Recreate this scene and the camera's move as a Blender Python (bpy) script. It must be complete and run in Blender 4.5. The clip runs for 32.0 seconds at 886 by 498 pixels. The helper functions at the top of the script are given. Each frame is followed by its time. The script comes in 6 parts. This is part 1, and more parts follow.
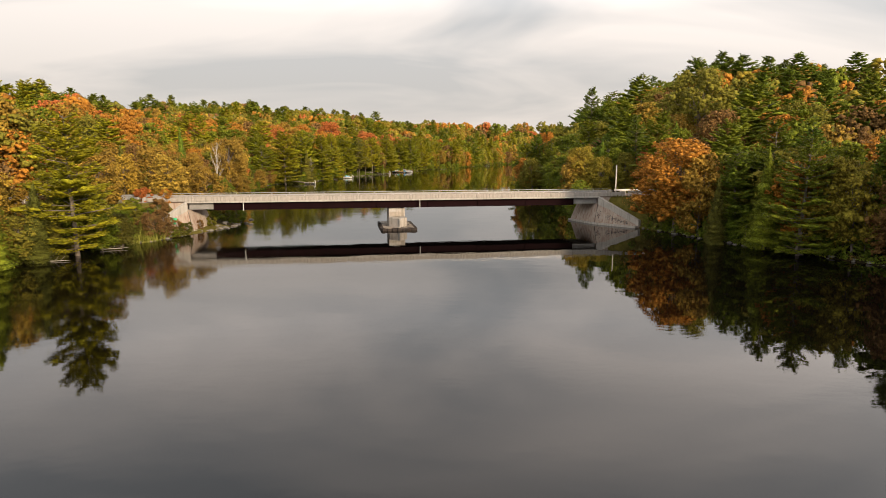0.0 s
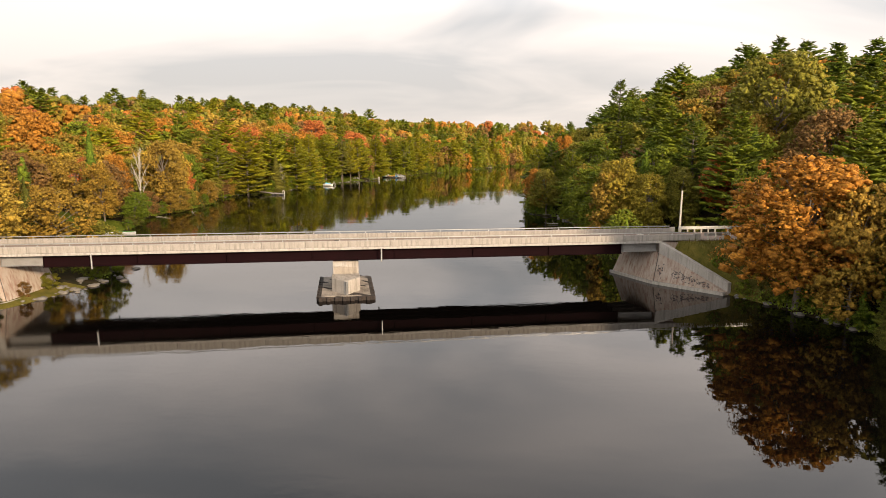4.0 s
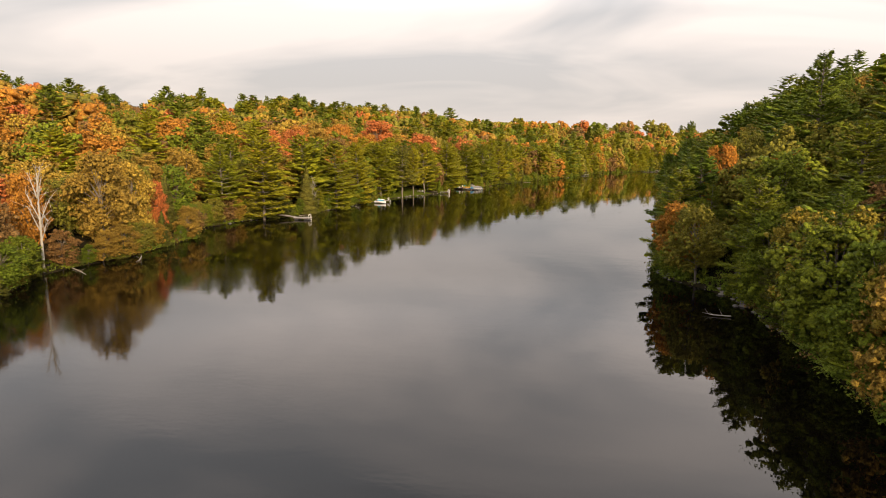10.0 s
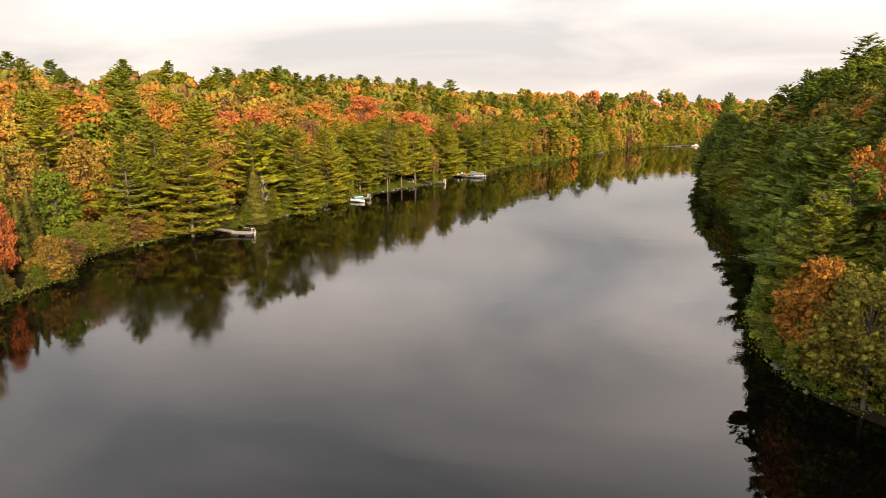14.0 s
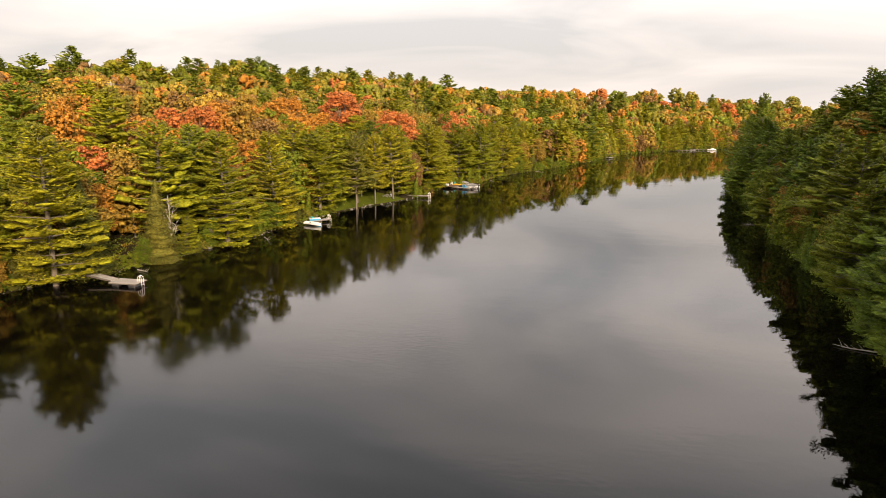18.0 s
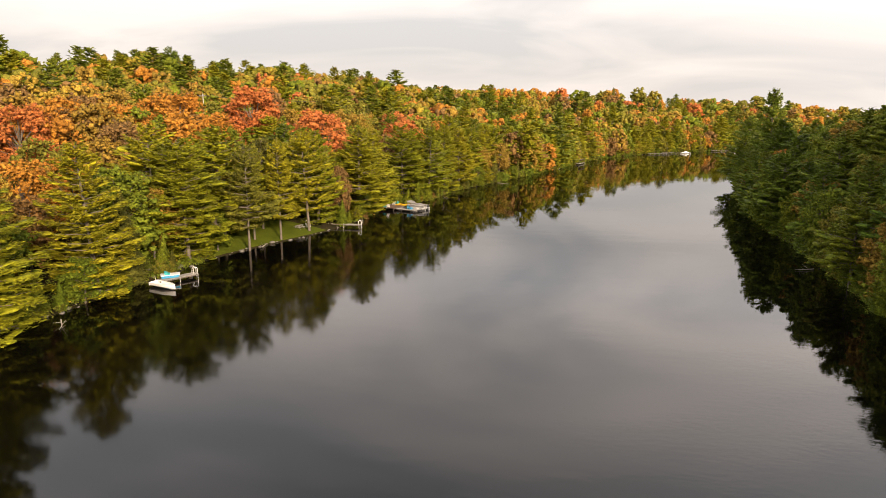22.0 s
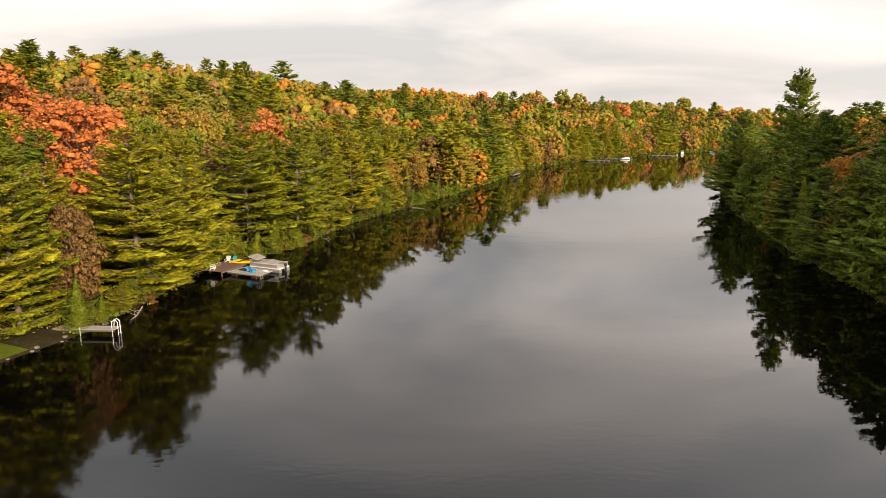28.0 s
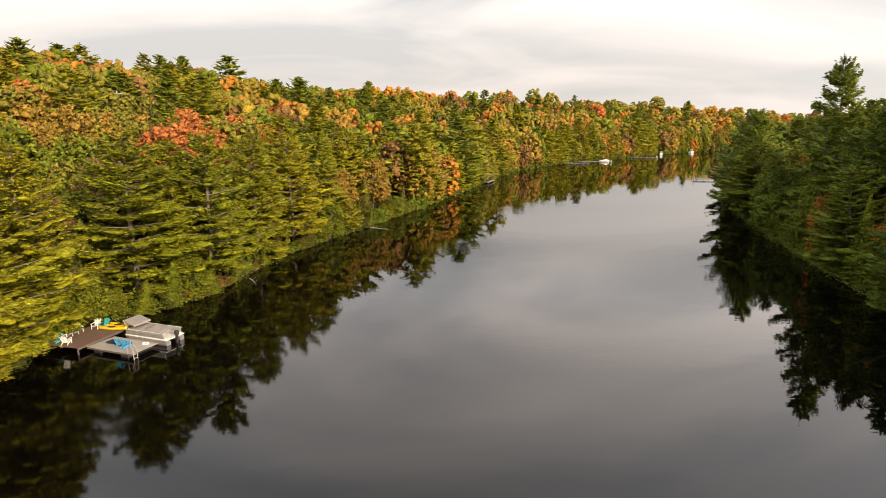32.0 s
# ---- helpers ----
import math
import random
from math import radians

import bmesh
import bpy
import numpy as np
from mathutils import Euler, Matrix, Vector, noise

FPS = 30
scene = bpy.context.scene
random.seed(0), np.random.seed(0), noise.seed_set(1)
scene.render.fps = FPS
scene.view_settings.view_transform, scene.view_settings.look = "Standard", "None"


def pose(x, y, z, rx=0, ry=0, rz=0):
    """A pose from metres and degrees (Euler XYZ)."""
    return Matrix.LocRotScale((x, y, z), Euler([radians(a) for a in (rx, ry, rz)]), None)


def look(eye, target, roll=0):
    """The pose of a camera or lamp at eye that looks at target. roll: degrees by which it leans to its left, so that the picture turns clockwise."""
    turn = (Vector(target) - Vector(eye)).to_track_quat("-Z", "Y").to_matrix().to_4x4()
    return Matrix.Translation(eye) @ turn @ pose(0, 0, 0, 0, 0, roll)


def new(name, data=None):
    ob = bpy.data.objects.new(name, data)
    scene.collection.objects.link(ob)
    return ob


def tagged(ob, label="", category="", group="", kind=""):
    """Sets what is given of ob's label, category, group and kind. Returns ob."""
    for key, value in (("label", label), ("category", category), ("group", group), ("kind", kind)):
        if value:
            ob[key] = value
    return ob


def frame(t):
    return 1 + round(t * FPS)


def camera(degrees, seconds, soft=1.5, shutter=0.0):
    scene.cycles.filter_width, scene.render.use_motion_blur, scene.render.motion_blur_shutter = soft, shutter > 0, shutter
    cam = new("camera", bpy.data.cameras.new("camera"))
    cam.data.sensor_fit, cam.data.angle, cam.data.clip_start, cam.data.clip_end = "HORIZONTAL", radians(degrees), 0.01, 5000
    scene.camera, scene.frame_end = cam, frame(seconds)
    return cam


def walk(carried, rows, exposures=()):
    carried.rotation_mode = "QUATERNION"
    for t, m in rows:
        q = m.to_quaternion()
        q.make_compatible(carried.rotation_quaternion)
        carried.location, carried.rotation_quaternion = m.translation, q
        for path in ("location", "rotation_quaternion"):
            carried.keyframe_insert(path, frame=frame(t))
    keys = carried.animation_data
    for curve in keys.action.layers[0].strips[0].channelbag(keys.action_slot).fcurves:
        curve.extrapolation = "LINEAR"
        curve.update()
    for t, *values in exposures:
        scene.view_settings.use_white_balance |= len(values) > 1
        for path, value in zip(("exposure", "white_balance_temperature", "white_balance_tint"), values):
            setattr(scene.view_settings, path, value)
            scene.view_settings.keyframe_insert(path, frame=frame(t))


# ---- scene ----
cam = camera(72.2, 32.0, soft=0.85)
PATH = [
    (0, (4.635, -7.104, 13.622), (4.531, -5.133, 13.3), -0.0),
    (3, (5.244, 23.767, 15.82), (5.139, 25.737, 15.492), 0.2),
    (5.5, (6.11, 49.189, 16.845), (5.996, 51.158, 16.518), 0.4),
    (6, (6.374, 54.255, 17.41), (6.253, 56.224, 17.081), 0.3),
    (6.5, (6.108, 58.37, 17.593), (5.96, 60.337, 17.264), 0.5),
    (7, (5.656, 63.1, 17.685), (5.481, 65.065, 17.356), 0.5),
    (7.5, (6.116, 67.598, 17.965), (5.888, 69.558, 17.634), 0.4),
    (8, (5.869, 72.321, 18.218), (5.593, 74.273, 17.884), 0.1),
    (8.5, (5.464, 77.674, 18.232), (5.165, 79.624, 17.902), 0.4),
    (9, (4.771, 82.719, 18.17), (4.453, 84.666, 17.843), 0.5),
    (9.5, (4.694, 88.011, 18.38), (4.321, 89.948, 18.051), 0.5),
    (10, (4.438, 93.112, 18.653), (4.04, 95.044, 18.323), 0.5),
    (11, (3.196, 103.355, 20.2), (2.794, 105.285, 19.865), 0.4),
    (12, (1.969, 113.665, 21.664), (1.567, 115.591, 21.308), 0.2),
    (12.5, (1.538, 118.571, 21.843), (1.137, 120.488, 21.441), 0.1),
    (13, (1.104, 123.262, 21.751), (0.701, 125.176, 21.334), 0.1),
    (14, (0.003, 133.031, 22.082), (-0.412, 134.942, 21.662), -0.2),
    (16.5, (-0.463, 152.33, 23.007), (-0.882, 154.238, 22.58), 0.3),
    (17, (-0.781, 157.099, 23.163), (-1.203, 159.006, 22.735), 0.6),
    (18, (-1.831, 168.188, 23.765), (-2.254, 170.095, 23.332), 0.6),
    (19, (-3.035, 179.19, 23.778), (-3.456, 181.097, 23.346), 0.7),
    (20, (-4.354, 190.427, 23.781), (-4.763, 192.336, 23.348), 0.7),
    (21, (-5.98, 202.719, 23.698), (-6.364, 204.633, 23.264), 0.6),
    (21.5, (-6.404, 208.516, 23.696), (-6.769, 210.434, 23.264), 0.6),
    (22, (-6.824, 214.039, 23.694), (-7.118, 215.97, 23.265), 0.5),
    (22.5, (-7.308, 219.41, 23.406), (-7.522, 221.353, 22.981), 0.4),
    (23, (-7.572, 224.789, 22.961), (-7.738, 226.738, 22.542), 0.4),
    (24, (-6.984, 236.069, 22.769), (-7.128, 238.02, 22.351), 0.1),
    (25, (-6.864, 248.382, 22.19), (-6.99, 250.335, 21.78), -0.1),
    (27.5, (-8.211, 275.664, 21.592), (-8.271, 277.622, 21.188), 0.0),
    (28, (-8.746, 279.818, 21.35), (-8.793, 281.776, 20.944), -0.0),
    (29, (-9.115, 287.634, 20.757), (-9.15, 289.595, 20.365), 0.0),
    (30, (-9.048, 295.547, 21.084), (-9.079, 297.508, 20.691), -0.0),
    (31, (-8.596, 303.086, 21.273), (-8.626, 305.047, 20.88), -0.1),
    (31.5, (-8.451, 305.303, 21.482), (-8.463, 307.263, 21.086), -0.2),
    (32, (-8.131, 306.378, 21.792), (-8.083, 308.335, 21.387), -0.3),
]
walk(cam, [(t, look(eye, target, roll)) for t, eye, target, roll in PATH], exposures=[(0.0, -0.36, 6750, 13), (3.0, -0.22, 6800, 14), (6.0, -0.05, 6850, 15), (7.5, -0.05, 6900, 16), (9.0, -0.30, 6900, 16), (10.5, -0.22, 6900, 16), (13.0, 0.0, 6900, 16), (32.0, -0.1, 6800, 14)])


# ---------------------------------------------------------------- world and sun
SUN_AZ = radians(142)      # direction the sun stands in, clockwise from +y
SUN_EL = radians(19)
world = bpy.data.worlds.new("world")
scene.world = world
world.use_nodes = True
wn, wl = world.node_tree.nodes, world.node_tree.links
wn.clear()
sky = wn.new("ShaderNodeTexSky")
sky.sky_type, sky.sun_disc = "NISHITA", False
sky.sun_elevation, sky.sun_rotation = SUN_EL, SUN_AZ
sky.air_density, sky.dust_density = 1.2, 3.0
bg_sky = wn.new("ShaderNodeBackground")
bg_sky.inputs["Strength"].default_value = 0.12
wl.new(sky.outputs[0], bg_sky.inputs["Color"])
co = wn.new("ShaderNodeTexCoord")
# flat cloud deck: direction divided by its height above the horizon
sep = wn.new("ShaderNodeSeparateXYZ")
wl.new(co.outputs["Generated"], sep.inputs[0])


def wmath(op, a, b=None, c=None):
    n = wn.new("ShaderNodeMath")
    n.operation = op
    for i, v in enumerate((a, b, c)):
        if v is None:
            continue
        if isinstance(v, (int, float)):
            n.inputs[i].default_value = v
        else:
            wl.new(v, n.inputs[i])
    return n.outputs[0]


up = wmath("ADD", wmath("MAXIMUM", sep.outputs[2], 0.0), 0.22)
comb = wn.new("ShaderNodeCombineXYZ")
wl.new(wmath("DIVIDE", sep.outputs[0], up), comb.inputs[0])
wl.new(wmath("DIVIDE", sep.outputs[1], up), comb.inputs[1])
cmap = wn.new("ShaderNodeMapping")
cmap.inputs["Rotation"].default_value = (0, 0, radians(-38))
cmap.inputs["Scale"].default_value = (0.5, 0.85, 1.0)
cmap.inputs["Location"].default_value = (0.35, 0.2, 0)
wl.new(comb.outputs[0], cmap.inputs[0])
cl1 = wn.new("ShaderNodeTexNoise")
cl1.inputs["Scale"].default_value, cl1.inputs["Detail"].default_value = 1.5, 4
cl1.inputs["Roughness"].default_value, cl1.inputs["Distortion"].default_value = 0.5, 0.6
wl.new(cmap.outputs[0], cl1.inputs["Vector"])
ramp = wn.new("ShaderNodeValToRGB")
ramp.color_ramp.elements[0].position, ramp.color_ramp.elements[0].color = 0.36, (0.60, 0.64, 0.67, 1)
ramp.color_ramp.elements[1].position, ramp.color_ramp.elements[1].color = 0.62, (1.24, 1.16, 1.09, 1)
wl.new(cl1.outputs[0], ramp.inputs[0])
bg_cl = wn.new("ShaderNodeBackground")
# low down the veil is thick and even; higher up the cloud breaks into soft patches
cmix = wn.new("ShaderNodeMix")
cmix.data_type = "RGBA"
cmix.inputs[6].default_value = (1.09, 1.05, 0.985, 1)
wl.new(ramp.outputs[0], cmix.inputs[7])
wl.new(wmath("MINIMUM", wmath("MULTIPLY_ADD", wmath("MAXIMUM", sep.outputs[2], 0.0), 2.2, 0.30), 1.0), cmix.inputs[0])
wl.new(cmix.outputs[2], bg_cl.inputs["Color"])
# the veil of cloud is brighter towards the sun
sun_v = Vector((math.sin(SUN_AZ) * math.cos(SUN_EL), math.cos(SUN_AZ) * math.cos(SUN_EL), math.sin(SUN_EL)))
dot = wn.new("ShaderNodeVectorMath")
dot.operation = "DOT_PRODUCT"
wl.new(co.outputs["Generated"], dot.inputs[0])
dot.inputs[1].default_value = sun_v
glow = wmath("MULTIPLY_ADD", wmath("MAXIMUM", dot.outputs["Value"], -0.6), 0.30, 1.0)
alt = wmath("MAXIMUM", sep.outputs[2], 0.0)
# unseen mid-sky raised for the water's mirror, upper sky dimmed to cut fill light
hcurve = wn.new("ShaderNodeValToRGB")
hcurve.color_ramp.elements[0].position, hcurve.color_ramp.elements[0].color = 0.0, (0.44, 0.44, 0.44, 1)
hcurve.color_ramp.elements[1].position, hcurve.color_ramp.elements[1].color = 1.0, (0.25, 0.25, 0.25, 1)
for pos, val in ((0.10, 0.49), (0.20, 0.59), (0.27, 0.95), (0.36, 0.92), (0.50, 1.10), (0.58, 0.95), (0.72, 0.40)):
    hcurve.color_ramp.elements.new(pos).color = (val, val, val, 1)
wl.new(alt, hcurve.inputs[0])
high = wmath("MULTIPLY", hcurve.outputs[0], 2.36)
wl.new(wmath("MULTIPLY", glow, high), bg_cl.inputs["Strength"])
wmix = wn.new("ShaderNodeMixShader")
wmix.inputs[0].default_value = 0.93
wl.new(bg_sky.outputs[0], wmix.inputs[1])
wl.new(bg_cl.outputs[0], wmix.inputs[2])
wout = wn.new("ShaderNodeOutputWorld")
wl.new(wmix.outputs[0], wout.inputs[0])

sun = new("sun", bpy.data.lights.new("sun", "SUN"))
sun.data.energy, sun.data.angle, sun.data.color = 7.0, radians(6), (1.0, 0.80, 0.56)
sun.rotation_euler = (-sun_v).to_track_quat("-Z", "Y").to_euler()
scene.view_settings.exposure = 0.0


# ---------------------------------------------------------------- materials
def mat(name):
    m = bpy.data.materials.new(name)
    m.use_nodes = True
    nt = m.node_tree
    return m, nt.nodes, nt.links, nt.nodes["Principled BSDF"]


def tex_noise(n, l, scale, detail=4, rough=0.55, vec=None, coord="Object"):
    t = n.new("ShaderNodeTexNoise")
    t.inputs["Scale"].default_value, t.inputs["Detail"].default_value, t.inputs["Roughness"].default_value = scale, detail, rough
    if vec is None:
        c = n.new("ShaderNodeTexCoord")
        vec = c.outputs[coord]
    l.new(vec, t.inputs["Vector"])
    return t.outputs["Fac"]


def ramp2(n, l, fac, stops):
    r = n.new("ShaderNodeValToRGB")
    e = r.color_ramp.elements
    while len(e) < len(stops):
        e.new(0.5)
    for el, (p, c) in zip(e, stops):
        el.position, el.color = p, (*c, 1)
    l.new(fac, r.inputs[0])
    return r.outputs[0]


def mixc(n, l, fac, a, b, blend="MIX"):
    m = n.new("ShaderNodeMix")
    m.data_type, m.blend_type = "RGBA", blend
    for sock, v in ((m.inputs[0], fac), (m.inputs[6], a), (m.inputs[7], b)):
        if isinstance(v, (int, float)):
            sock.default_value = v
        elif isinstance(v, tuple):
            sock.default_value = (*v, 1)
        else:
            l.new(v, sock)
    return m.outputs[2]


def bump(n, l, p, height, strength, dist):
    b = n.new("ShaderNodeBump")
    b.inputs["Strength"].default_value, b.inputs["Distance"].default_value = strength, dist
    l.new(height, b.inputs["Height"])
    l.new(b.outputs[0], p.inputs["Normal"])


def surface(name, c1, c2, scale=3.0, rough=0.8, metal=0.0, grain=40.0, bump_s=0.25, bump_d=0.02, coord="Object"):
    """Two-scale varied surface: broad patches and fine grain, with relief."""
    m, n, l, p = mat(name)
    a = tex_noise(n, l, scale, 5, coord=coord)
    g = tex_noise(n, l, grain, 3, coord=coord)
    broad = ramp2(n, l, a, [(0.32, c1), (0.68, c2)])
    l.new(mixc(n, l, 0.35, broad, ramp2(n, l, g, [(0.3, tuple(v * 0.6 for v in c1)), (0.7, tuple(min(1, v * 1.25) for v in c2))])), p.inputs["Base Color"])
    p.inputs["Roughness"].default_value, p.inputs["Metallic"].default_value = rough, metal
    bump(n, l, p, g, bump_s, bump_d)
    return m


def foliage(name, c1, c2, c3, translucent=0.12):
    """Leaves: tree-to-tree tint by object, leaf-to-leaf tint by island."""
    m, n, l, p = mat(name)
    oi = n.new("ShaderNodeObjectInfo")
    ge = n.new("ShaderNodeNewGeometry")
    base = mixc(n, l, oi.outputs["Random"], c1, c2)
    patch = tex_noise(n, l, 0.35, 3)
    base = mixc(n, l, ramp2(n, l, patch, [(0.4, (0, 0, 0)), (0.7, (0.6, 0.6, 0.6))]), base, c3)
    leaf = ramp2(n, l, ge.outputs["Random Per Island"], [(0.0, (0.72, 0.72, 0.72)), (1.0, (1.25, 1.25, 1.25))])
    # sprays of leaves: random leaf tone, with dark gaps between put into the colour
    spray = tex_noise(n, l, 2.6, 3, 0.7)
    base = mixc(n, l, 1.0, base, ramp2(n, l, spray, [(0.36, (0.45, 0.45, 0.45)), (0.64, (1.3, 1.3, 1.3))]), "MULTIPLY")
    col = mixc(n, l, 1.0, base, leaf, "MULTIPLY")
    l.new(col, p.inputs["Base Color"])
    # leaves of one bough shade together: the bough's outward way, bent a little by each leaf
    at = n.new("ShaderNodeAttribute")
    at.attribute_name = "puff"
    vt = n.new("ShaderNodeVectorTransform")
    vt.vector_type, vt.convert_from, vt.convert_to = "NORMAL", "OBJECT", "WORLD"
    l.new(at.outputs["Vector"], vt.inputs[0])
    sc = n.new("ShaderNodeVectorMath")
    sc.operation = "SCALE"
    l.new(ge.outputs["Normal"], sc.inputs[0])
    sc.inputs["Scale"].default_value = 0.9
    ad = n.new("ShaderNodeVectorMath")
    l.new(vt.outputs[0], ad.inputs[0])
    l.new(sc.outputs[0], ad.inputs[1])
    nz = n.new("ShaderNodeVectorMath")
    nz.operation = "NORMALIZE"
    l.new(ad.outputs[0], nz.inputs[0])
    relief = n.new("ShaderNodeBump")
    relief.inputs["Strength"].default_value, relief.inputs["Distance"].default_value = 0.7, 0.5
    l.new(spray, relief.inputs["Height"])
    l.new(nz.outputs[0], relief.inputs["Normal"])
    l.new(relief.outputs[0], p.inputs["Normal"])
    p.inputs["Roughness"].default_value = 0.65
    p.inputs["Specular IOR Level"].default_value = 0.12
    tr = n.new("ShaderNodeBsdfTranslucent")
    l.new(col, tr.inputs["Color"])
    mx = n.new("ShaderNodeMixShader")
    mx.inputs[0].default_value = translucent
    l.new(p.outputs[0], mx.inputs[1])
    l.new(tr.outputs[0], mx.inputs[2])
    l.new(mx.outputs[0], n["Material Output"].inputs["Surface"])
    return m


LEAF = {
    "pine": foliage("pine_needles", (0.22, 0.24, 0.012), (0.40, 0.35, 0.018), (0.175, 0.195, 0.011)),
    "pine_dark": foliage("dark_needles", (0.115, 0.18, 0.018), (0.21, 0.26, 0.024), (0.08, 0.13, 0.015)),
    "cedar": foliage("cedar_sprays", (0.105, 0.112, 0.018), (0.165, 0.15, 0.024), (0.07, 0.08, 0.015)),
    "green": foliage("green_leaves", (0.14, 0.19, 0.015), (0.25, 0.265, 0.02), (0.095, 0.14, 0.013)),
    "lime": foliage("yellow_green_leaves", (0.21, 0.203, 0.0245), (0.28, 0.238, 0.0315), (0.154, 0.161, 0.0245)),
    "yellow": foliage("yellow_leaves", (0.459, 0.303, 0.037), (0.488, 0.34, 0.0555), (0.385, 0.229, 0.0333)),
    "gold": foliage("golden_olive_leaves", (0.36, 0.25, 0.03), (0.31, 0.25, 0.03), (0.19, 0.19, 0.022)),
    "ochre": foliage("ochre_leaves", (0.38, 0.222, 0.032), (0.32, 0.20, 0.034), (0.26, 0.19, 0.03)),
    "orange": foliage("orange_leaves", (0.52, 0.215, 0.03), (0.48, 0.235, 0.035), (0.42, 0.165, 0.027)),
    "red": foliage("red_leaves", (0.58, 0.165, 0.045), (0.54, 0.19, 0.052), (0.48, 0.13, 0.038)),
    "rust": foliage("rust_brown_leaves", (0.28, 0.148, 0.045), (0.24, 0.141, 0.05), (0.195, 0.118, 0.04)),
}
REED = surface("reed_leaves", (0.16, 0.19, 0.02), (0.26, 0.25, 0.03), 2.0, 0.7, grain=20, bump_s=0.1)
BARK = surface("bark", (0.10, 0.08, 0.065), (0.19, 0.16, 0.13), 1.5, 0.9, grain=14, bump_s=0.6, bump_d=0.05)
BARK_PALE = surface("pale_bark", (0.28, 0.25, 0.19), (0.42, 0.38, 0.32), 2.5, 0.85, grain=16, bump_s=0.4, bump_d=0.03)
CONCRETE = surface("concrete", (0.40, 0.375, 0.34), (0.56, 0.53, 0.485), 0.6, 0.88, grain=18, bump_s=0.25, bump_d=0.012)
METAL_GREY = surface("galvanised_steel", (0.34, 0.35, 0.35), (0.48, 0.48, 0.47), 4, 0.45, 0.75, grain=60, bump_s=0.08, bump_d=0.004)
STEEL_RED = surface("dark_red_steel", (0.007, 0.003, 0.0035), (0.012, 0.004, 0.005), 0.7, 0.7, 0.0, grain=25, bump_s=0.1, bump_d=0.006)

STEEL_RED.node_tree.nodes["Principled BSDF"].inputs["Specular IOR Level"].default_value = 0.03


def make_ground():
    m, n, l, p = mat("forest_floor")
    c = n.new("ShaderNodeTexCoord").outputs["Object"]
    a = tex_noise(n, l, 0.06, 6, vec=c)
    b = tex_noise(n, l, 0.9, 6, 0.65, vec=c)
    floor_ = ramp2(n, l, a, [(0.35, (0.016, 0.014, 0.008)), (0.6, (0.032, 0.026, 0.012))])
    litter = ramp2(n, l, b, [(0.35, (0.014, 0.018, 0.007)), (0.55, (0.034, 0.026, 0.012)), (0.75, (0.085, 0.05, 0.02))])
    l.new(mixc(n, l, 0.55, floor_, litter), p.inputs["Base Color"])
    p.inputs["Roughness"].default_value = 0.95
    bump(n, l, p, b, 0.6, 0.15)
    return m


def make_water():
    m, n, l, p = mat("lake_water")
    p.inputs["Base Color"].default_value = (0.0015, 0.0012, 0.001, 1)
    p.inputs["Roughness"].default_value = 0.02
    p.inputs["IOR"].default_value = 1.40
    p.inputs["Specular IOR Level"].default_value = 0.5
    c = n.new("ShaderNodeTexCoord").outputs["Object"]
    mp = n.new("ShaderNodeMapping")
    mp.inputs["Scale"].default_value = (0.55, 1.0, 1.0)
    l.new(c, mp.inputs[0])
    fine = tex_noise(n, l, 2.2, 3, 0.5, vec=mp.outputs[0])
    broad = tex_noise(n, l, 0.25, 3, 0.5, vec=mp.outputs[0])
    patch = ramp2(n, l, tex_noise(n, l, 0.03, 3, 0.5, vec=c), [(0.52, (0.15, 0.15, 0.15)), (0.68, (1, 1, 1))])
    # the breeze ruffles the water a little off the left bank
    sx = n.new("ShaderNodeSeparateXYZ")
    l.new(c, sx.inputs[0])
    lee = n.new("ShaderNodeMapRange")
    lee.inputs[1].default_value, lee.inputs[2].default_value = -4.0, -42.0
    l.new(sx.outputs[0], lee.inputs[0])
    ruf = n.new("ShaderNodeMath")
    ruf.operation = "MULTIPLY"
    l.new(lee.outputs[0], ruf.inputs[0])
    l.new(ramp2(n, l, tex_noise(n, l, 0.045, 2, 0.5, vec=c), [(0.35, (0.35, 0.35, 0.35)), (0.6, (1, 1, 1))]), ruf.inputs[1])
    rgh = n.new("ShaderNodeMath")
    rgh.operation = "MULTIPLY_ADD"
    l.new(ruf.outputs[0], rgh.inputs[0])
    rgh.inputs[1].default_value, rgh.inputs[2].default_value = 0.085, 0.015
    l.new(rgh.outputs[0], p.inputs["Roughness"])
    add = n.new("ShaderNodeMath")
    add.operation = "MULTIPLY_ADD"
    mul = n.new("ShaderNodeMath")
    mul.operation = "MULTIPLY"
    l.new(fine, mul.inputs[0])
    l.new(patch, mul.inputs[1])
    l.new(broad, add.inputs[0])
    add.inputs[1].default_value = 1.6
    l.new(mul.outputs[0], add.inputs[2])
    bump(n, l, p, add.outputs[0], 1.0, 0.008)
    return m


GROUND, WATER = make_ground(), make_water()
GRASS = surface("lawn_grass", (0.050, 0.070, 0.006), (0.095, 0.115, 0.010), 0.3, 0.95, grain=9, bump_s=0.6, bump_d=0.05)
DRYGRASS = surface("dry_verge_grass", (0.06, 0.068, 0.012), (0.17, 0.135, 0.03), 0.9, 0.95, grain=8, bump_s=0.7, bump_d=0.08)
for dull in (GRASS, DRYGRASS, GROUND):
    dull.node_tree.nodes["Principled BSDF"].inputs["Specular IOR Level"].default_value = 0.08
ROCK = surface("shore_rock", (0.10, 0.09, 0.08), (0.21, 0.195, 0.175), 1.2, 0.9, grain=12, bump_s=0.5, bump_d=0.04)


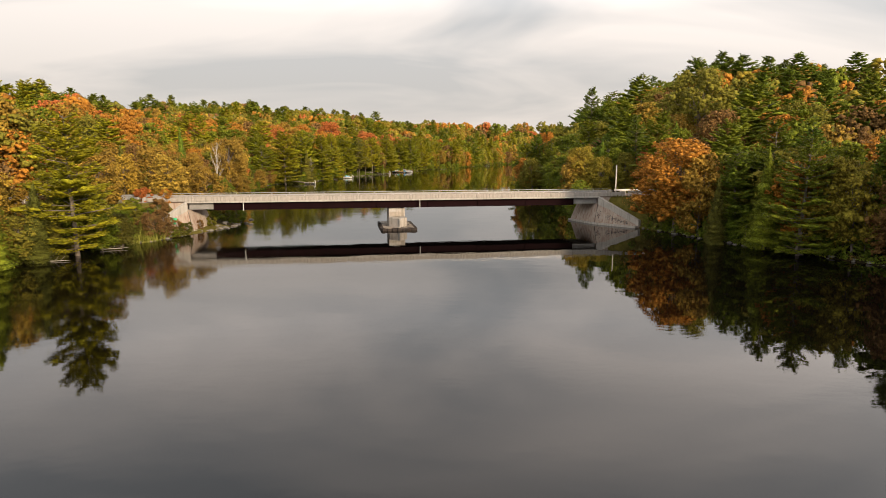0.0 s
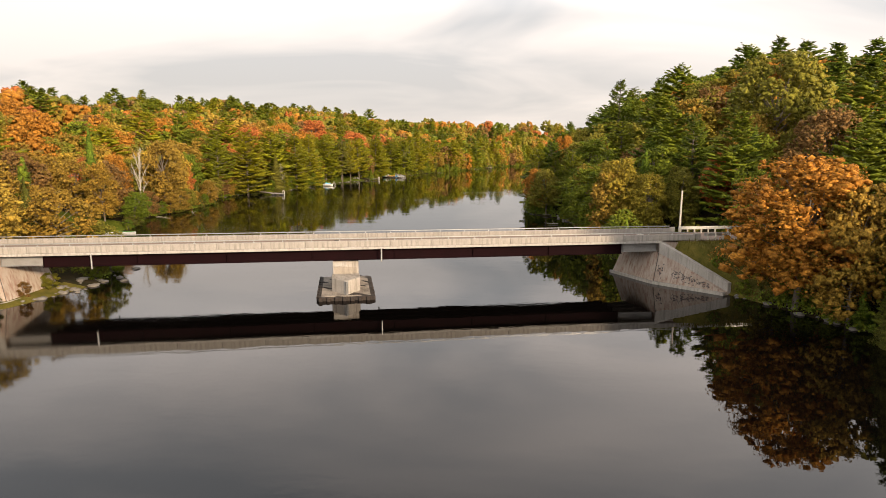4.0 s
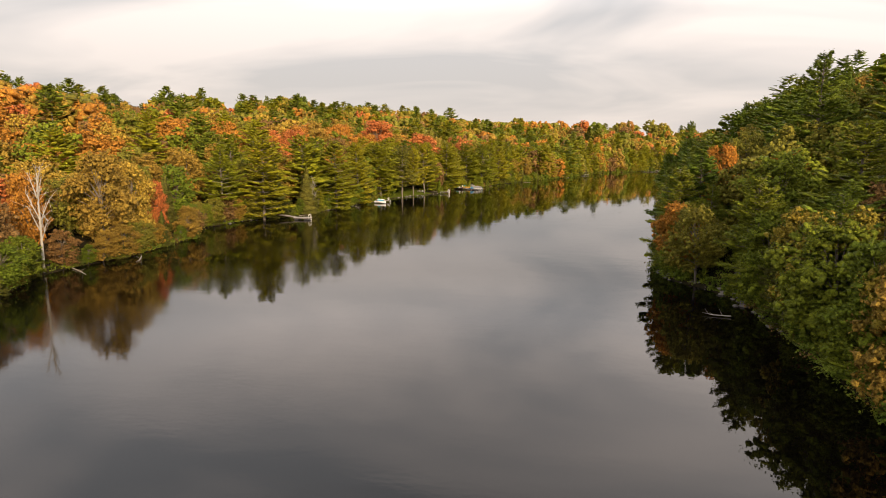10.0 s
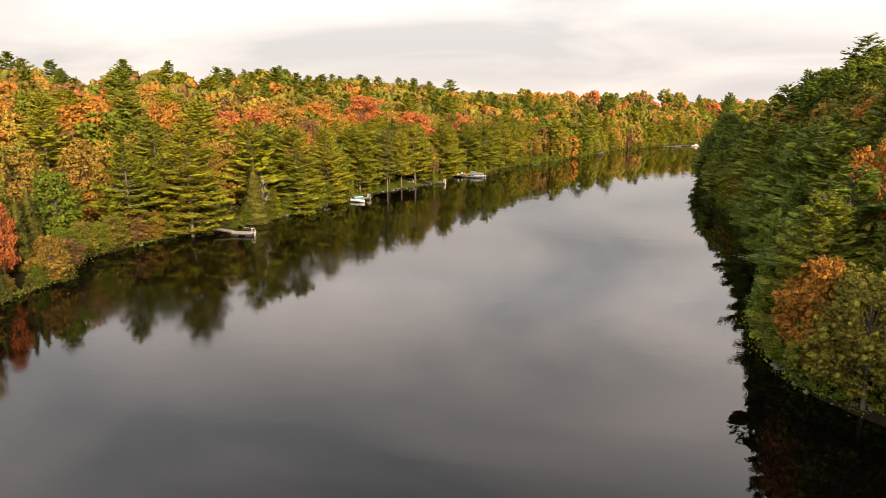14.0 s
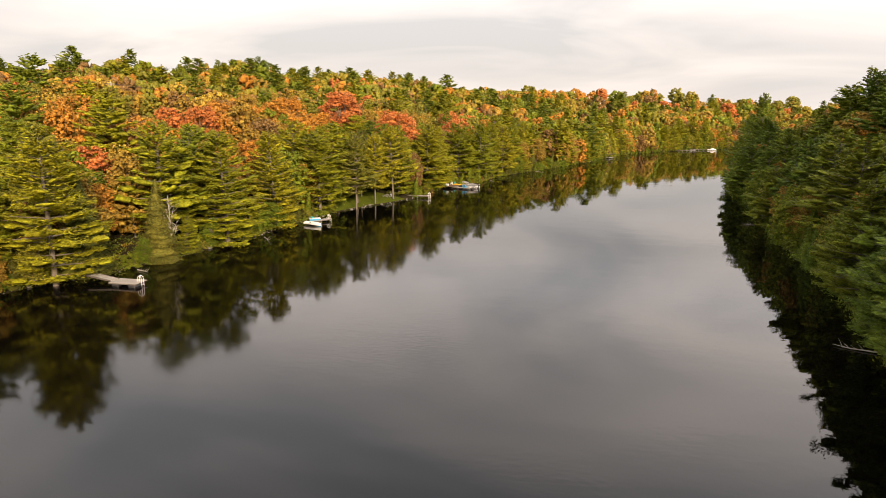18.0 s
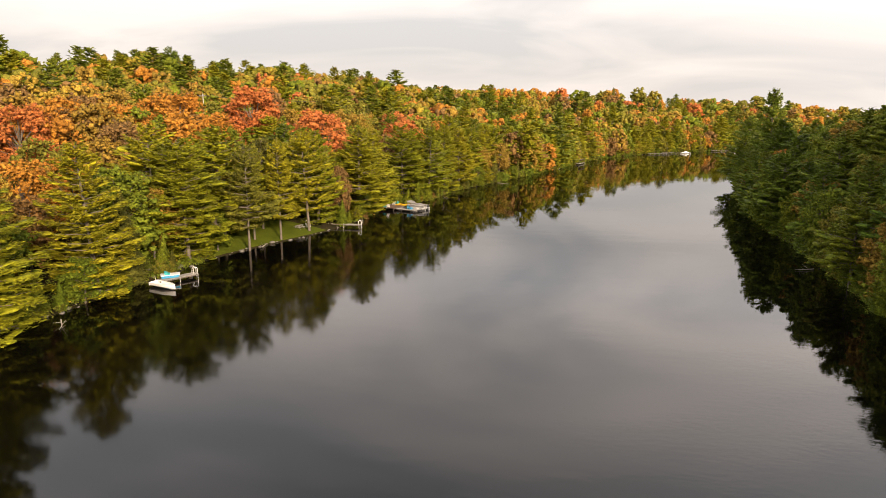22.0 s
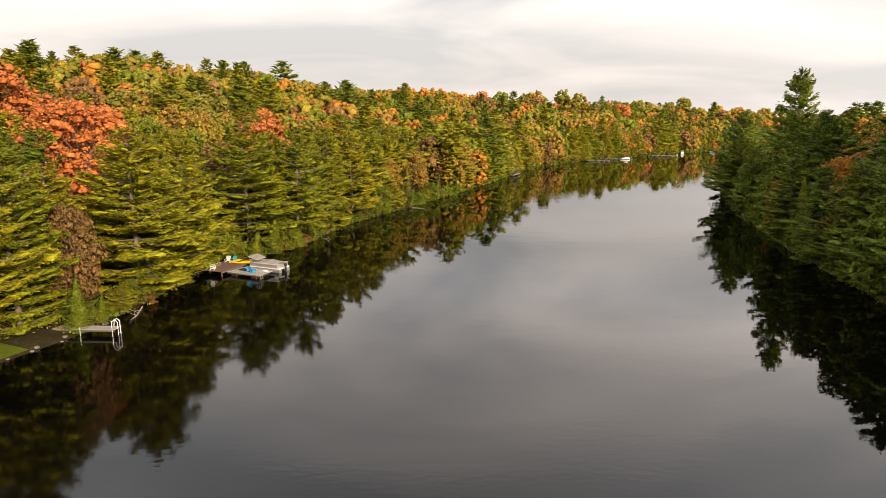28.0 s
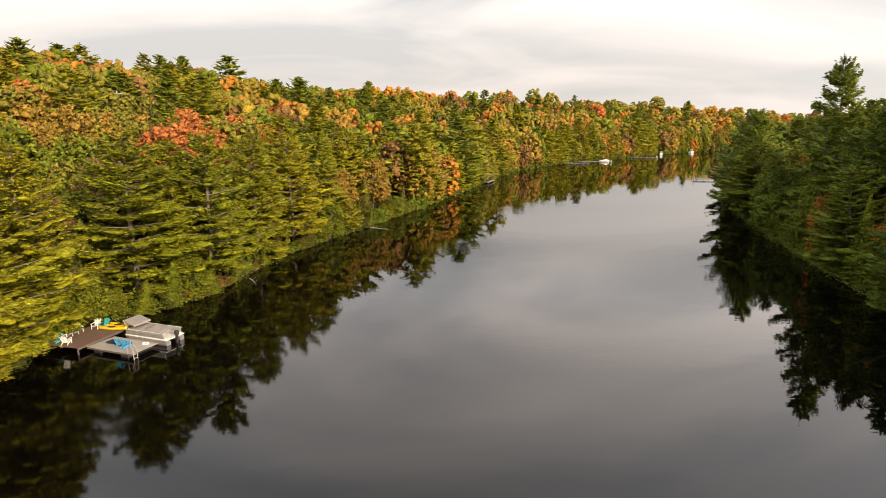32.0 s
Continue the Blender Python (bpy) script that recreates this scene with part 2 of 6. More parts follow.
# ---------------------------------------------------------------- mesh helpers
def mesh_from(name, verts, faces, mats, idx=None, smooth=False, puff=None):
    """A mesh from arrays: verts (n,3), faces (m,k) all of one size."""
    me = bpy.data.meshes.new(name)
    v, f = np.asarray(verts, np.float32), np.asarray(faces, np.int32)
    me.vertices.add(len(v))
    me.vertices.foreach_set("co", v.ravel())
    me.loops.add(f.size)
    me.loops.foreach_set("vertex_index", f.ravel())
    me.polygons.add(len(f))
    me.polygons.foreach_set("loop_start", np.arange(0, f.size, f.shape[1], dtype=np.int32))
    for m in mats if isinstance(mats, (list, tuple)) else [mats]:
        me.materials.append(m)
    if idx is not None:
        me.polygons.foreach_set("material_index", np.asarray(idx, np.int32))
    if smooth:
        me.polygons.foreach_set("use_smooth", np.ones(len(f), bool))
    me.update(calc_edges=True)
    me.validate()
    if puff is not None:
        at = me.attributes.new("puff", "FLOAT_VECTOR", "POINT")
        at.data.foreach_set("vector", np.asarray(puff, np.float32).ravel())
    return me


def part(name, bm, material, parent=None, label="", smooth=False):
    me = bpy.data.meshes.new(name)
    if smooth:
        for f in bm.faces:
            f.smooth = True
    bm.to_mesh(me)
    bm.free()
    me.materials.append(material)
    ob = new(name, me)
    ob.parent = parent
    return tagged(ob, label) if label else ob


def box(bm, x0, x1, y0, y1, z0, z1, m=None, bevel=0.0):
    r = bmesh.ops.create_cube(bm, size=1.0, matrix=Matrix.LocRotScale(((x0 + x1) / 2, (y0 + y1) / 2, (z0 + z1) / 2), None, (abs(x1 - x0), abs(y1 - y0), abs(z1 - z0))))
    vs = r["verts"]
    if bevel:
        es = {e for v in vs for e in v.link_edges}
        r = bmesh.ops.bevel(bm, geom=list(es), offset=bevel, segments=1, affect="EDGES")
        vs = [v for v in {w for f in r["faces"] for w in f.verts} | {v for v in vs if v.is_valid}]
    if m is not None:
        bmesh.ops.transform(bm, matrix=m, verts=vs)
    return vs


def tube(bm, p, q, r0, r1=None, seg=8):
    """A tapered closed tube from p to q."""
    p, q = Vector(p), Vector(q)
    d = q - p
    m = Matrix.Translation((p + q) / 2) @ d.to_track_quat("Z", "Y").to_matrix().to_4x4()
    return bmesh.ops.create_cone(bm, cap_ends=True, segments=seg, radius1=r0, radius2=r0 if r1 is None else r1, depth=d.length, matrix=m)["verts"]


def prism(bm, outline, z0, z1):
    """An upright solid over a plan outline; z0, z1: numbers or one value a corner."""
    k = len(outline)
    lo = [bm.verts.new((x, y, z0[i] if isinstance(z0, (list, tuple)) else z0)) for i, (x, y) in enumerate(outline)]
    hi = [bm.verts.new((x, y, z1[i] if isinstance(z1, (list, tuple)) else z1)) for i, (x, y) in enumerate(outline)]
    bm.faces.new(lo[::-1])
    bm.faces.new(hi)
    for i in range(k):
        bm.faces.new((lo[i], lo[(i + 1) % k], hi[(i + 1) % k], hi[i]))
    bmesh.ops.recalc_face_normals(bm, faces=bm.faces)


def thing(name, m, label, category, group="", kind=""):
    ob = new(name)
    ob.empty_display_size = 0.5
    ob.matrix_basis = m
    return tagged(ob, label, category, group, kind)


# ---------------------------------------------------------------- plan: shores, bridge axis, ground
SHORE_L = [(-400, -150), (-60, -95), (30, -62), (61, -51.5), (73, -49.5), (80, -45), (92, -41), (102, -39), (111, -44), (118, -51.5), (126, -56), (132, -60.5), (142, -61), (152, -63),
           (166, -70), (183, -68), (203, -70), (214, -77), (232, -75.5), (245, -69), (260, -65.5), (277, -63), (291, -61.5), (306, -60), (316, -56.5),
           (330, -50.5), (339, -47.5), (350, -46.5), (360, -46.5), (371, -45), (378, -39.5), (386, -36), (408, -32.5), (429, -24), (447, -17), (465, -10), (488, -2), (527, 11), (549, 18),
           (585, 31), (615, 51), (645, 73), (662, 94), (690, 122), (722, 150), (760, 195), (790, 270), (830, 430), (930, 900), (6000, 9000)]
SHORE_R = [(-400, 150), (-60, 105), (20, 73), (67, 53), (83, 43), (92, 38.5), (100, 35), (112, 27), (125, 25.5), (138, 27), (158, 26.5), (169, 26.5), (176, 25), (181, 22), (185, 18.8),
           (194, 18.5), (201, 19.5), (217, 26), (228, 28.5), (265, 35), (300, 37), (335, 42), (352, 43), (380, 47.5), (416, 56), (441, 64), (500, 88),
           (540, 120), (575, 170), (605, 240), (640, 420), (700, 800), (900, 1500), (6000, 12000)]
YL, XL = np.array(SHORE_L, float).T
YR, XR = np.array(SHORE_R, float).T
DL = np.array([-30, -8, 0, 0.5, 1.5, 4, 12, 30, 60, 100, 150, 220, 320, 500, 900, 2500])
HL = np.array([-5, -2.2, -0.15, 0.06, 0.3, 0.9, 2.2, 5.5, 12, 19, 26, 29.5, 30, 34, 42, 55])
DR = np.array([-30, -8, 0, 0.5, 1.5, 4, 10, 20, 35, 55, 90, 150, 300, 900, 2500])
HR = np.array([-5, -2.2, -0.15, 0.06, 0.4, 1.5, 4.5, 10, 17, 22, 25, 26, 28, 35, 45])
B_ANG = math.atan(0.222)
B_M = Matrix.Translation((-5.2, 100.65, 0.12)) @ Matrix.Rotation(B_ANG, 4, "Z")   # bridge axes: along, across (away), up
B_U, B_N = Vector((math.cos(B_ANG), math.sin(B_ANG), 0)), Vector((-math.sin(B_ANG), math.cos(B_ANG), 0))
ROAD_Z, ABUT_L, ABUT_R = 4.95, -39.6, 34.0


def shore_dist(x, y):
    """Signed distance from either shore: positive on land; and the side, -1 left, 1 right."""
    out = []
    for ys, xs, side in ((YL, XL, -1), (YR, XR, 1)):
        x0 = np.interp(y, ys, xs)
        sl = (np.interp(y + 6, ys, xs) - np.interp(y - 6, ys, xs)) / 12
        out.append((x - x0) * side / np.sqrt(1 + sl * sl))
    return np.where(out[0] > out[1], out[0], out[1]), np.where(out[0] > out[1], -1, 1)


def wave(x, y):
    return (np.sin(x * 0.031 + 1.3) * np.cos(y * 0.027 + 0.4) + 0.5 * np.sin(x * 0.083 + y * 0.061) + 0.3 * np.sin(y * 0.17 - x * 0.11))


def ground_z(x, y):
    x, y = np.asarray(x, float), np.asarray(y, float)
    d, side = shore_dist(x, y)
    left = np.interp(d, DL, HL)
    right = np.interp(d, DR, HR)
    # the left bank is a low flat by the bridge; the right hill sinks towards its far point
    flat = np.clip((150 - y) / 60, 0, 1) * np.clip((y + 40) / 80, 0, 1)
    left = left * (1 - 0.25 * flat)
    # the ridge swells past the second bend, then the land sinks away to the right
    left = np.where(d > 20, left * (1 + np.interp(y, [430, 520, 680, 760], [0, 0.18, 0.2, 0.1]) - np.interp(y, [640, 820], [0, 1]) * np.interp(x, [0, 100, 200, 350, 600], [0, 0.07, 0.26, 0.60, 0.68])), left)
    relief = np.interp(y, [60, 110, 150, 190, 215, 330, 360, 400], [0.48, 0.48, 0.56, 0.80, 1.3, 1.5, 1.4, 0.62])
    right = np.where(d > 0, right * (1 + (relief - 1) * np.clip(d / 6, 0, 1)), right)
    z = np.where(side < 0, left, right) + wave(x, y) * np.clip(d / 40, 0, 1) * 1.6 * np.clip(d / 80, 0.3, 2.5)
    # road embankments on the bridge's line
    s = (x + 5.2) * B_U.x + (y - 100.65) * B_U.y
    v = np.abs((x + 5.2) * B_N.x + (y - 100.65) * B_N.y - 3.12)
    across = (x + 5.2) * B_N.x + (y - 100.65) * B_N.y
    spread = np.maximum(np.maximum(-across, across - 6.25), 0) * 0.62
    over = np.minimum(ABUT_R + 1.7 + spread - s, s - (ABUT_L - 1.7 - spread))   # above 0 between the wing walls
    on = over < 2.5
    rise = ROAD_Z - 0.02 + np.clip(np.abs(s) - 60, 0, 400) * 0.03
    bank = rise - np.clip(v - 5.2, 0, 60) * 0.60 - np.clip(over, 0, 9) * 4.0
    cut = rise + np.clip(v - 6.5, 0, 60) * 0.9
    z = np.where(on & (np.abs(s) < 260), np.minimum(np.maximum(z, bank), cut), z)
    return z


def build_ground():
    cols = np.array([3500, 2200, 1400, 900, 600, 430, 330, 270, 225, 190, 160, 135, 112, 92, 76, 63, 52, 43, 36, 30, 25, 21, 17.5, 14.5, 12, 9.5, 7.5, 5.5, 4, 2.7, 1.5, 0.6, 0, -1.2, -4])
    ys = np.concatenate([[-3500, -1500, -700, -300, -150], np.arange(-100, 84, 8), np.arange(84, 134, 2), np.arange(134, 800, 5), [830, 880, 950, 1100, 1400, 2000, 3000, 4600]])
    V = []
    for y in ys:
        xl, xr = np.interp(y, YL, XL), np.interp(y, YR, XR)
        V.append(np.stack([np.concatenate([xl - cols, xr + cols[::-1]]), np.full(2 * len(cols), y)], 1))
    V = np.array(V)
    z = ground_z(V[..., 0], V[..., 1])
    V = np.concatenate([V, z[..., None]], -1)
    r, c = V.shape[:2]
    i = (np.arange(r - 1)[:, None] * c + np.arange(c - 1)).ravel()
    q = np.stack([i, i + 1, i + c + 1, i + c], 1)
    mid = V.reshape(-1, 3)[q].mean(1)
    d, side = shore_dist(mid[:, 0], mid[:, 1])
    s = (mid[:, 0] + 5.2) * B_U.x + (mid[:, 1] - 100.65) * B_U.y
    v = np.abs((mid[:, 0] + 5.2) * B_N.x + (mid[:, 1] - 100.65) * B_N.y - 3.12)
    lawn = (d > 0.5) & (((side > 0) & (mid[:, 1] > 170) & (mid[:, 1] < 181) & (d < 8)) | (side < 0) & (((mid[:, 1] > 118) & (mid[:, 1] < 156) & (d < 26)) | ((mid[:, 1] > 294) & (mid[:, 1] < 336) & (d < 15))))
    verge = (v < 15) & (np.abs(s) < 75) & (d > -3) & ((mid[:, 0] + 5.2) * B_N.x + (mid[:, 1] - 100.65) * B_N.y < 6.5)
    me = mesh_from("ground", V.reshape(-1, 3), q, [GROUND, GRASS, DRYGRASS], np.where(verge, 2, np.where(lawn, 1, 0)), smooth=True)
    tagged(new("ground", me), "leaf-strewn brown and green forest ground on both banks", "ground", kind="structure")
    w = 4500.0
    g = bmesh.new()
    for x in (-w, w):
        for y in (-3500, w):
            g.verts.new((x, y, -0.1))
    g.verts.ensure_lookup_table()
    g.faces.new([g.verts[k] for k in (0, 2, 3, 1)])
    tagged(part("water", g, WATER), "still dark lake water mirroring cloud and trees", "water", kind="structure")


build_ground()


# ---------------------------------------------------------------- trees
def quads(c, a, b, nrm):
    """Leaf quads: centres, two half-axes and the outward way of the bough, each (n,3)."""
    n = len(c)
    v = np.stack([c - a, c - b * 0.9, c + a, c + b * 0.9], 1).reshape(-1, 3)
    return v, np.arange(4 * n).reshape(n, 4), np.repeat(unit(nrm), 4, axis=0)


def unit(v):
    return v / (np.linalg.norm(v, axis=-1, keepdims=True) + 1e-9)


def limbs(rows, seg=5):
    """Tapered tubes (p, q, r0, r1) as one vertex and face array."""
    V, F = [], []
    t = np.arange(seg) / seg * 2 * np.pi
    for k, (p, q, r0, r1) in enumerate(rows):
        p, q = np.asarray(p, float), np.asarray(q, float)
        d = unit(q - p)
        e = unit(np.cross(d, [0.3, 0.9, 0.2] if abs(d[2]) > 0.8 else [0, 0, 1]))
        f = np.cross(d, e)
        ring = np.cos(t)[:, None] * e + np.sin(t)[:, None] * f
        V += [p + ring * r0, q + ring * r1]
        i = np.arange(seg)
        F.append(np.stack([i, (i + 1) % seg, (i + 1) % seg + seg, i + seg], 1) + 2 * seg * k)
    return np.concatenate(V), np.concatenate(F)


def cube_ball(n):
    """Unit ball of 6 n n quads: vertices and faces."""
    V, F = [], []
    t = np.tan(np.linspace(-1, 1, n + 1) * math.pi / 4)
    a, b = np.meshgrid(t, t, indexing="ij")
    o = np.ones_like(a)
    for k, (x, y, z) in enumerate(((o, a, b), (-o, b, a), (b, o, a), (a, -o, b), (a, b, o), (b, a, -o))):
        V.append(np.stack([x, y, z], -1).reshape(-1, 3))
        i = (np.arange(n)[:, None] * (n + 1) + np.arange(n)).ravel() + k * (n + 1) ** 2
        F.append(np.stack([i, i + n + 1, i + n + 2, i + 1], 1))
    V, F = np.concatenate(V), np.concatenate(F)
    key = np.round(V * 1e4).astype(int)
    _, first, inv = np.unique(key, axis=0, return_index=True, return_inverse=True)
    return unit(V[first]), inv.reshape(-1)[F]


def lumps(rng, C, axes, n, rough, inside=0.0):
    """Uneven solid boughs: balls at C with three half-axes each (k,3,3); faces deep inside a neighbour are left out."""
    T, F = cube_ball(n)
    k = len(C)
    w, ph = rng.normal(0, 2.2, (k, 3, 3)), rng.random((k, 1, 3)) * 6.28
    r = 1 + 0.13 * np.sin(T @ w + ph).sum(-1) + rng.normal(0, rough, (k, len(T)))
    P = np.einsum("vj,kji->kvi", T, axes) * r[..., None] + C[:, None]
    inv = np.linalg.inv(axes)
    N = unit(np.einsum("vj,kij->kvi", T, inv))
    keep = np.ones((k, len(F)), bool)
    if inside:
        mid = P[:, F].mean(2).reshape(-1, 3)
        deep = np.zeros(len(mid), bool)
        for j in range(k):
            q = (mid - C[j]) @ inv[j]
            d = (q * q).sum(-1) < inside * inside
            d[j * len(F):(j + 1) * len(F)] = False
            deep |= d
        keep = ~deep.reshape(k, len(F))
    faces = (F[None] + (np.arange(k) * len(T))[:, None, None])[keep]
    return P.reshape(-1, 3), faces, N.reshape(-1, 3)


def joined(*rows):
    """Several (vertices, faces, outward ways) as one."""
    V, F, W, base = [], [], [], 0
    for v, f, w in rows:
        V.append(v), F.append(f + base), W.append(w)
        base += len(v)
    return np.concatenate(V), np.concatenate(F), np.concatenate(W)


def pine_arrays(rng, h, spread, blades, size, bare=0.16, droop=0.0, ragged=0.35, fine=2, pad=1.0):
    """White pine: whorls of long level limbs with flat pads of needles. Returns limb rows and leaf quads."""
    rows = [((0, 0, -0.6), (0.05, 0.03, h * 0.5), h * 0.017, h * 0.011), ((0.05, 0.03, h * 0.5), (0.1, 0.0, h * 0.985), h * 0.011, 0.03)]
    z, C, A, B, N = h * bare, [], [], [], []
    limbs_ = []
    while z < h * 0.985:
        f = (z / h - bare) / (1 - bare)
        prof = (min(1.0, 0.62 + f * 1.6) * (1 - f) ** 0.66 + 0.05)
        k = rng.integers(4, 7)
        az0 = rng.random() * 6.28
        for j in range(k):
            L = spread * prof * (1 - ragged + ragged * 1.7 * rng.random())
            az = az0 + j * 6.28 / k + rng.normal(0, 0.25)
            limbs_.append((z + rng.normal(0, 0.15), az, L, f))
        z += h * (0.062 - 0.028 * f) * (0.8 + 0.5 * rng.random())
    tot = sum(L for _, _, L, _ in limbs_)
    PC, PA = [], []
    for zz, az, L, f in limbs_:
        d = np.array([math.cos(az), math.sin(az), 0.0])
        rise = (0.10 + 0.45 * f * f - droop) * L
        tip = d * L + [0, 0, zz + rise]
        rows.append(((0, 0, zz), tuple(tip), 0.02 + 0.012 * L, 0.012))
        up = np.array([0, 0, 1.0])
        for u0, w0 in ((0.86, 0.15), (0.66, 0.19), (0.44, 0.20)) if fine > 1 else ((0.66, 0.32),):
            u0 += rng.normal(0, 0.04)
            off = rng.normal(0, 0.10) * L
            PC.append(d * u0 * L + np.cross(up, d) * off + up * (zz + rise * u0 ** 1.4 + 0.10 * L * (u0 - 0.6) - 0.05 + rng.normal(0, 0.10)))
            ax = unit(d + up * (rise / L + 0.12 + rng.normal(0, 0.15)) + np.cross(up, d) * rng.normal(0, 0.35))
            sd = unit(np.cross(up, ax))
            PA.append(np.array([ax * w0 * L * rng.uniform(0.8, 1.3), sd * (0.13 + 0.08 * rng.random()) * L * (1 if fine > 1 else 1.5), np.cross(ax, sd) * (0.05 + 0.035 * L) * rng.uniform(0.7, 1.5)]))
        n = max(4, int(blades * L / tot))
        u = 0.22 + 0.80 * np.sqrt(rng.random(n))
        side = rng.normal(0, 1, n) * (0.09 + 0.17 * (1.05 - u)) * L
        perp = np.array([-d[1], d[0], 0])
        c = d * (u * L)[:, None] + perp * side[:, None]
        c[:, 2] = zz + rise * u ** 1.4 + rng.normal(0, 0.15, n) + 0.10 * L * (u - 0.6)
        ax = unit(d * 1.0 + perp * (side / (0.3 * L + 0.01))[:, None] * 0.8 + rng.normal(0, 0.45, (n, 3)) * [1, 1, 0.55] + [0, 0, 0.12])
        bx = unit(np.cross(ax, rng.normal(0, 0.45, (n, 3)) + [0, 0, 1]))
        s = size * (0.7 + 0.7 * rng.random(n))[:, None]
        C.append(c), A.append(ax * s), B.append(bx * s * 0.30)
        N.append(d * (0.35 + 0.5 * u)[:, None] + perp * (side / (0.3 * L + 0.01))[:, None] * 0.3 + [0, 0, 0.7] + rng.normal(0, 0.15, (n, 3)))
        k = max(2, n // 5)
        u = 0.10 + 0.65 * rng.random(k)
        c = d * (u * L)[:, None] + perp * (rng.normal(0, 0.16, k) * L)[:, None]
        c[:, 2] = zz + rise * u ** 1.4 - 0.10 + rng.normal(0, 0.08, k)
        ax = unit(d + rng.normal(0, 0.5, (k, 3)) * [1, 1, 0.3])
        bx = unit(np.cross(ax, rng.normal(0, 0.3, (k, 3)) + [0, 0, 1]))
        C.append(c), A.append(ax * size * 1.5), B.append(bx * size * 0.6)
        N.append(np.tile(d * 0.7 + [0, 0, 0.4], (k, 1)))
    v, f, w = lumps(rng, np.array(PC), np.array(PA) * pad, fine, 0.22)
    return rows, joined((v, f, unit(w + [0, 0, 0.25])), quads(np.concatenate(C), np.concatenate(A), np.concatenate(B), np.concatenate(N)))


def spruce_arrays(rng, h, spread, blades, size, full=0.8, fine=2):
    """Cedar, spruce or hemlock: a dense narrow cone of drooping sprays."""
    rows = [((0, 0, -0.6), (0, 0, h * 0.97), h * 0.014, 0.02)]
    n = blades
    f = 1 - np.sqrt(rng.random(n) * 0.985)
    f = 0.02 + 0.98 * f
    lump = 1 + 0.22 * np.sin(f * h * 3.1 + rng.random() * 6) * 0.6
    az = rng.random(n) * 6.283
    r = spread * (1 - f) ** full * lump * (0.55 + 0.5 * np.sqrt(rng.random(n))) * (1 + 0.18 * np.sin(az * 3 + f * 19)) + 0.05
    d = np.stack([np.cos(az), np.sin(az), np.zeros(n)], 1)
    c = d * r[:, None]
    c[:, 2] = f * h * 0.985 + 0.3 - 0.12 * r
    ax = unit(d + rng.normal(0, 0.4, (n, 3)) + [0, 0, -0.25])
    bx = unit(np.cross(ax, rng.normal(0, 0.5, (n, 3)) + [0, 0, 1]))
    s = size * (0.6 + 0.7 * rng.random(n))[:, None]
    s[: n // 4] *= 2.0
    c[: n // 4, :2] *= 0.62
    k = 5 + 4 * fine
    zc = (np.arange(k) + 0.5) / k * 0.96
    rad = np.maximum(spread * (1 - zc) ** full * 0.62, 0.12)
    PC, PA = [], []
    for zz, rr in zip(zc, rad):
        for j in range(2 if fine > 1 else 1):
            a = rng.random() * 6.28
            o = (0.30 if fine > 1 else 0.12) * rr
            PC.append((math.cos(a) * o, math.sin(a) * o, zz * h + 0.2))
            PA.append(np.diag([rr, rr, h / k * 0.85]))
    v, f, w = lumps(rng, np.array(PC), np.array(PA), fine, 0.10, 0.8)
    return rows, joined((v, f, unit(w * [1, 1, 0.6] + [0, 0, 0.1])), quads(c, ax * s, bx * s * 0.5, d + [0, 0, 0.35] + rng.normal(0, 0.3, (n, 3))))


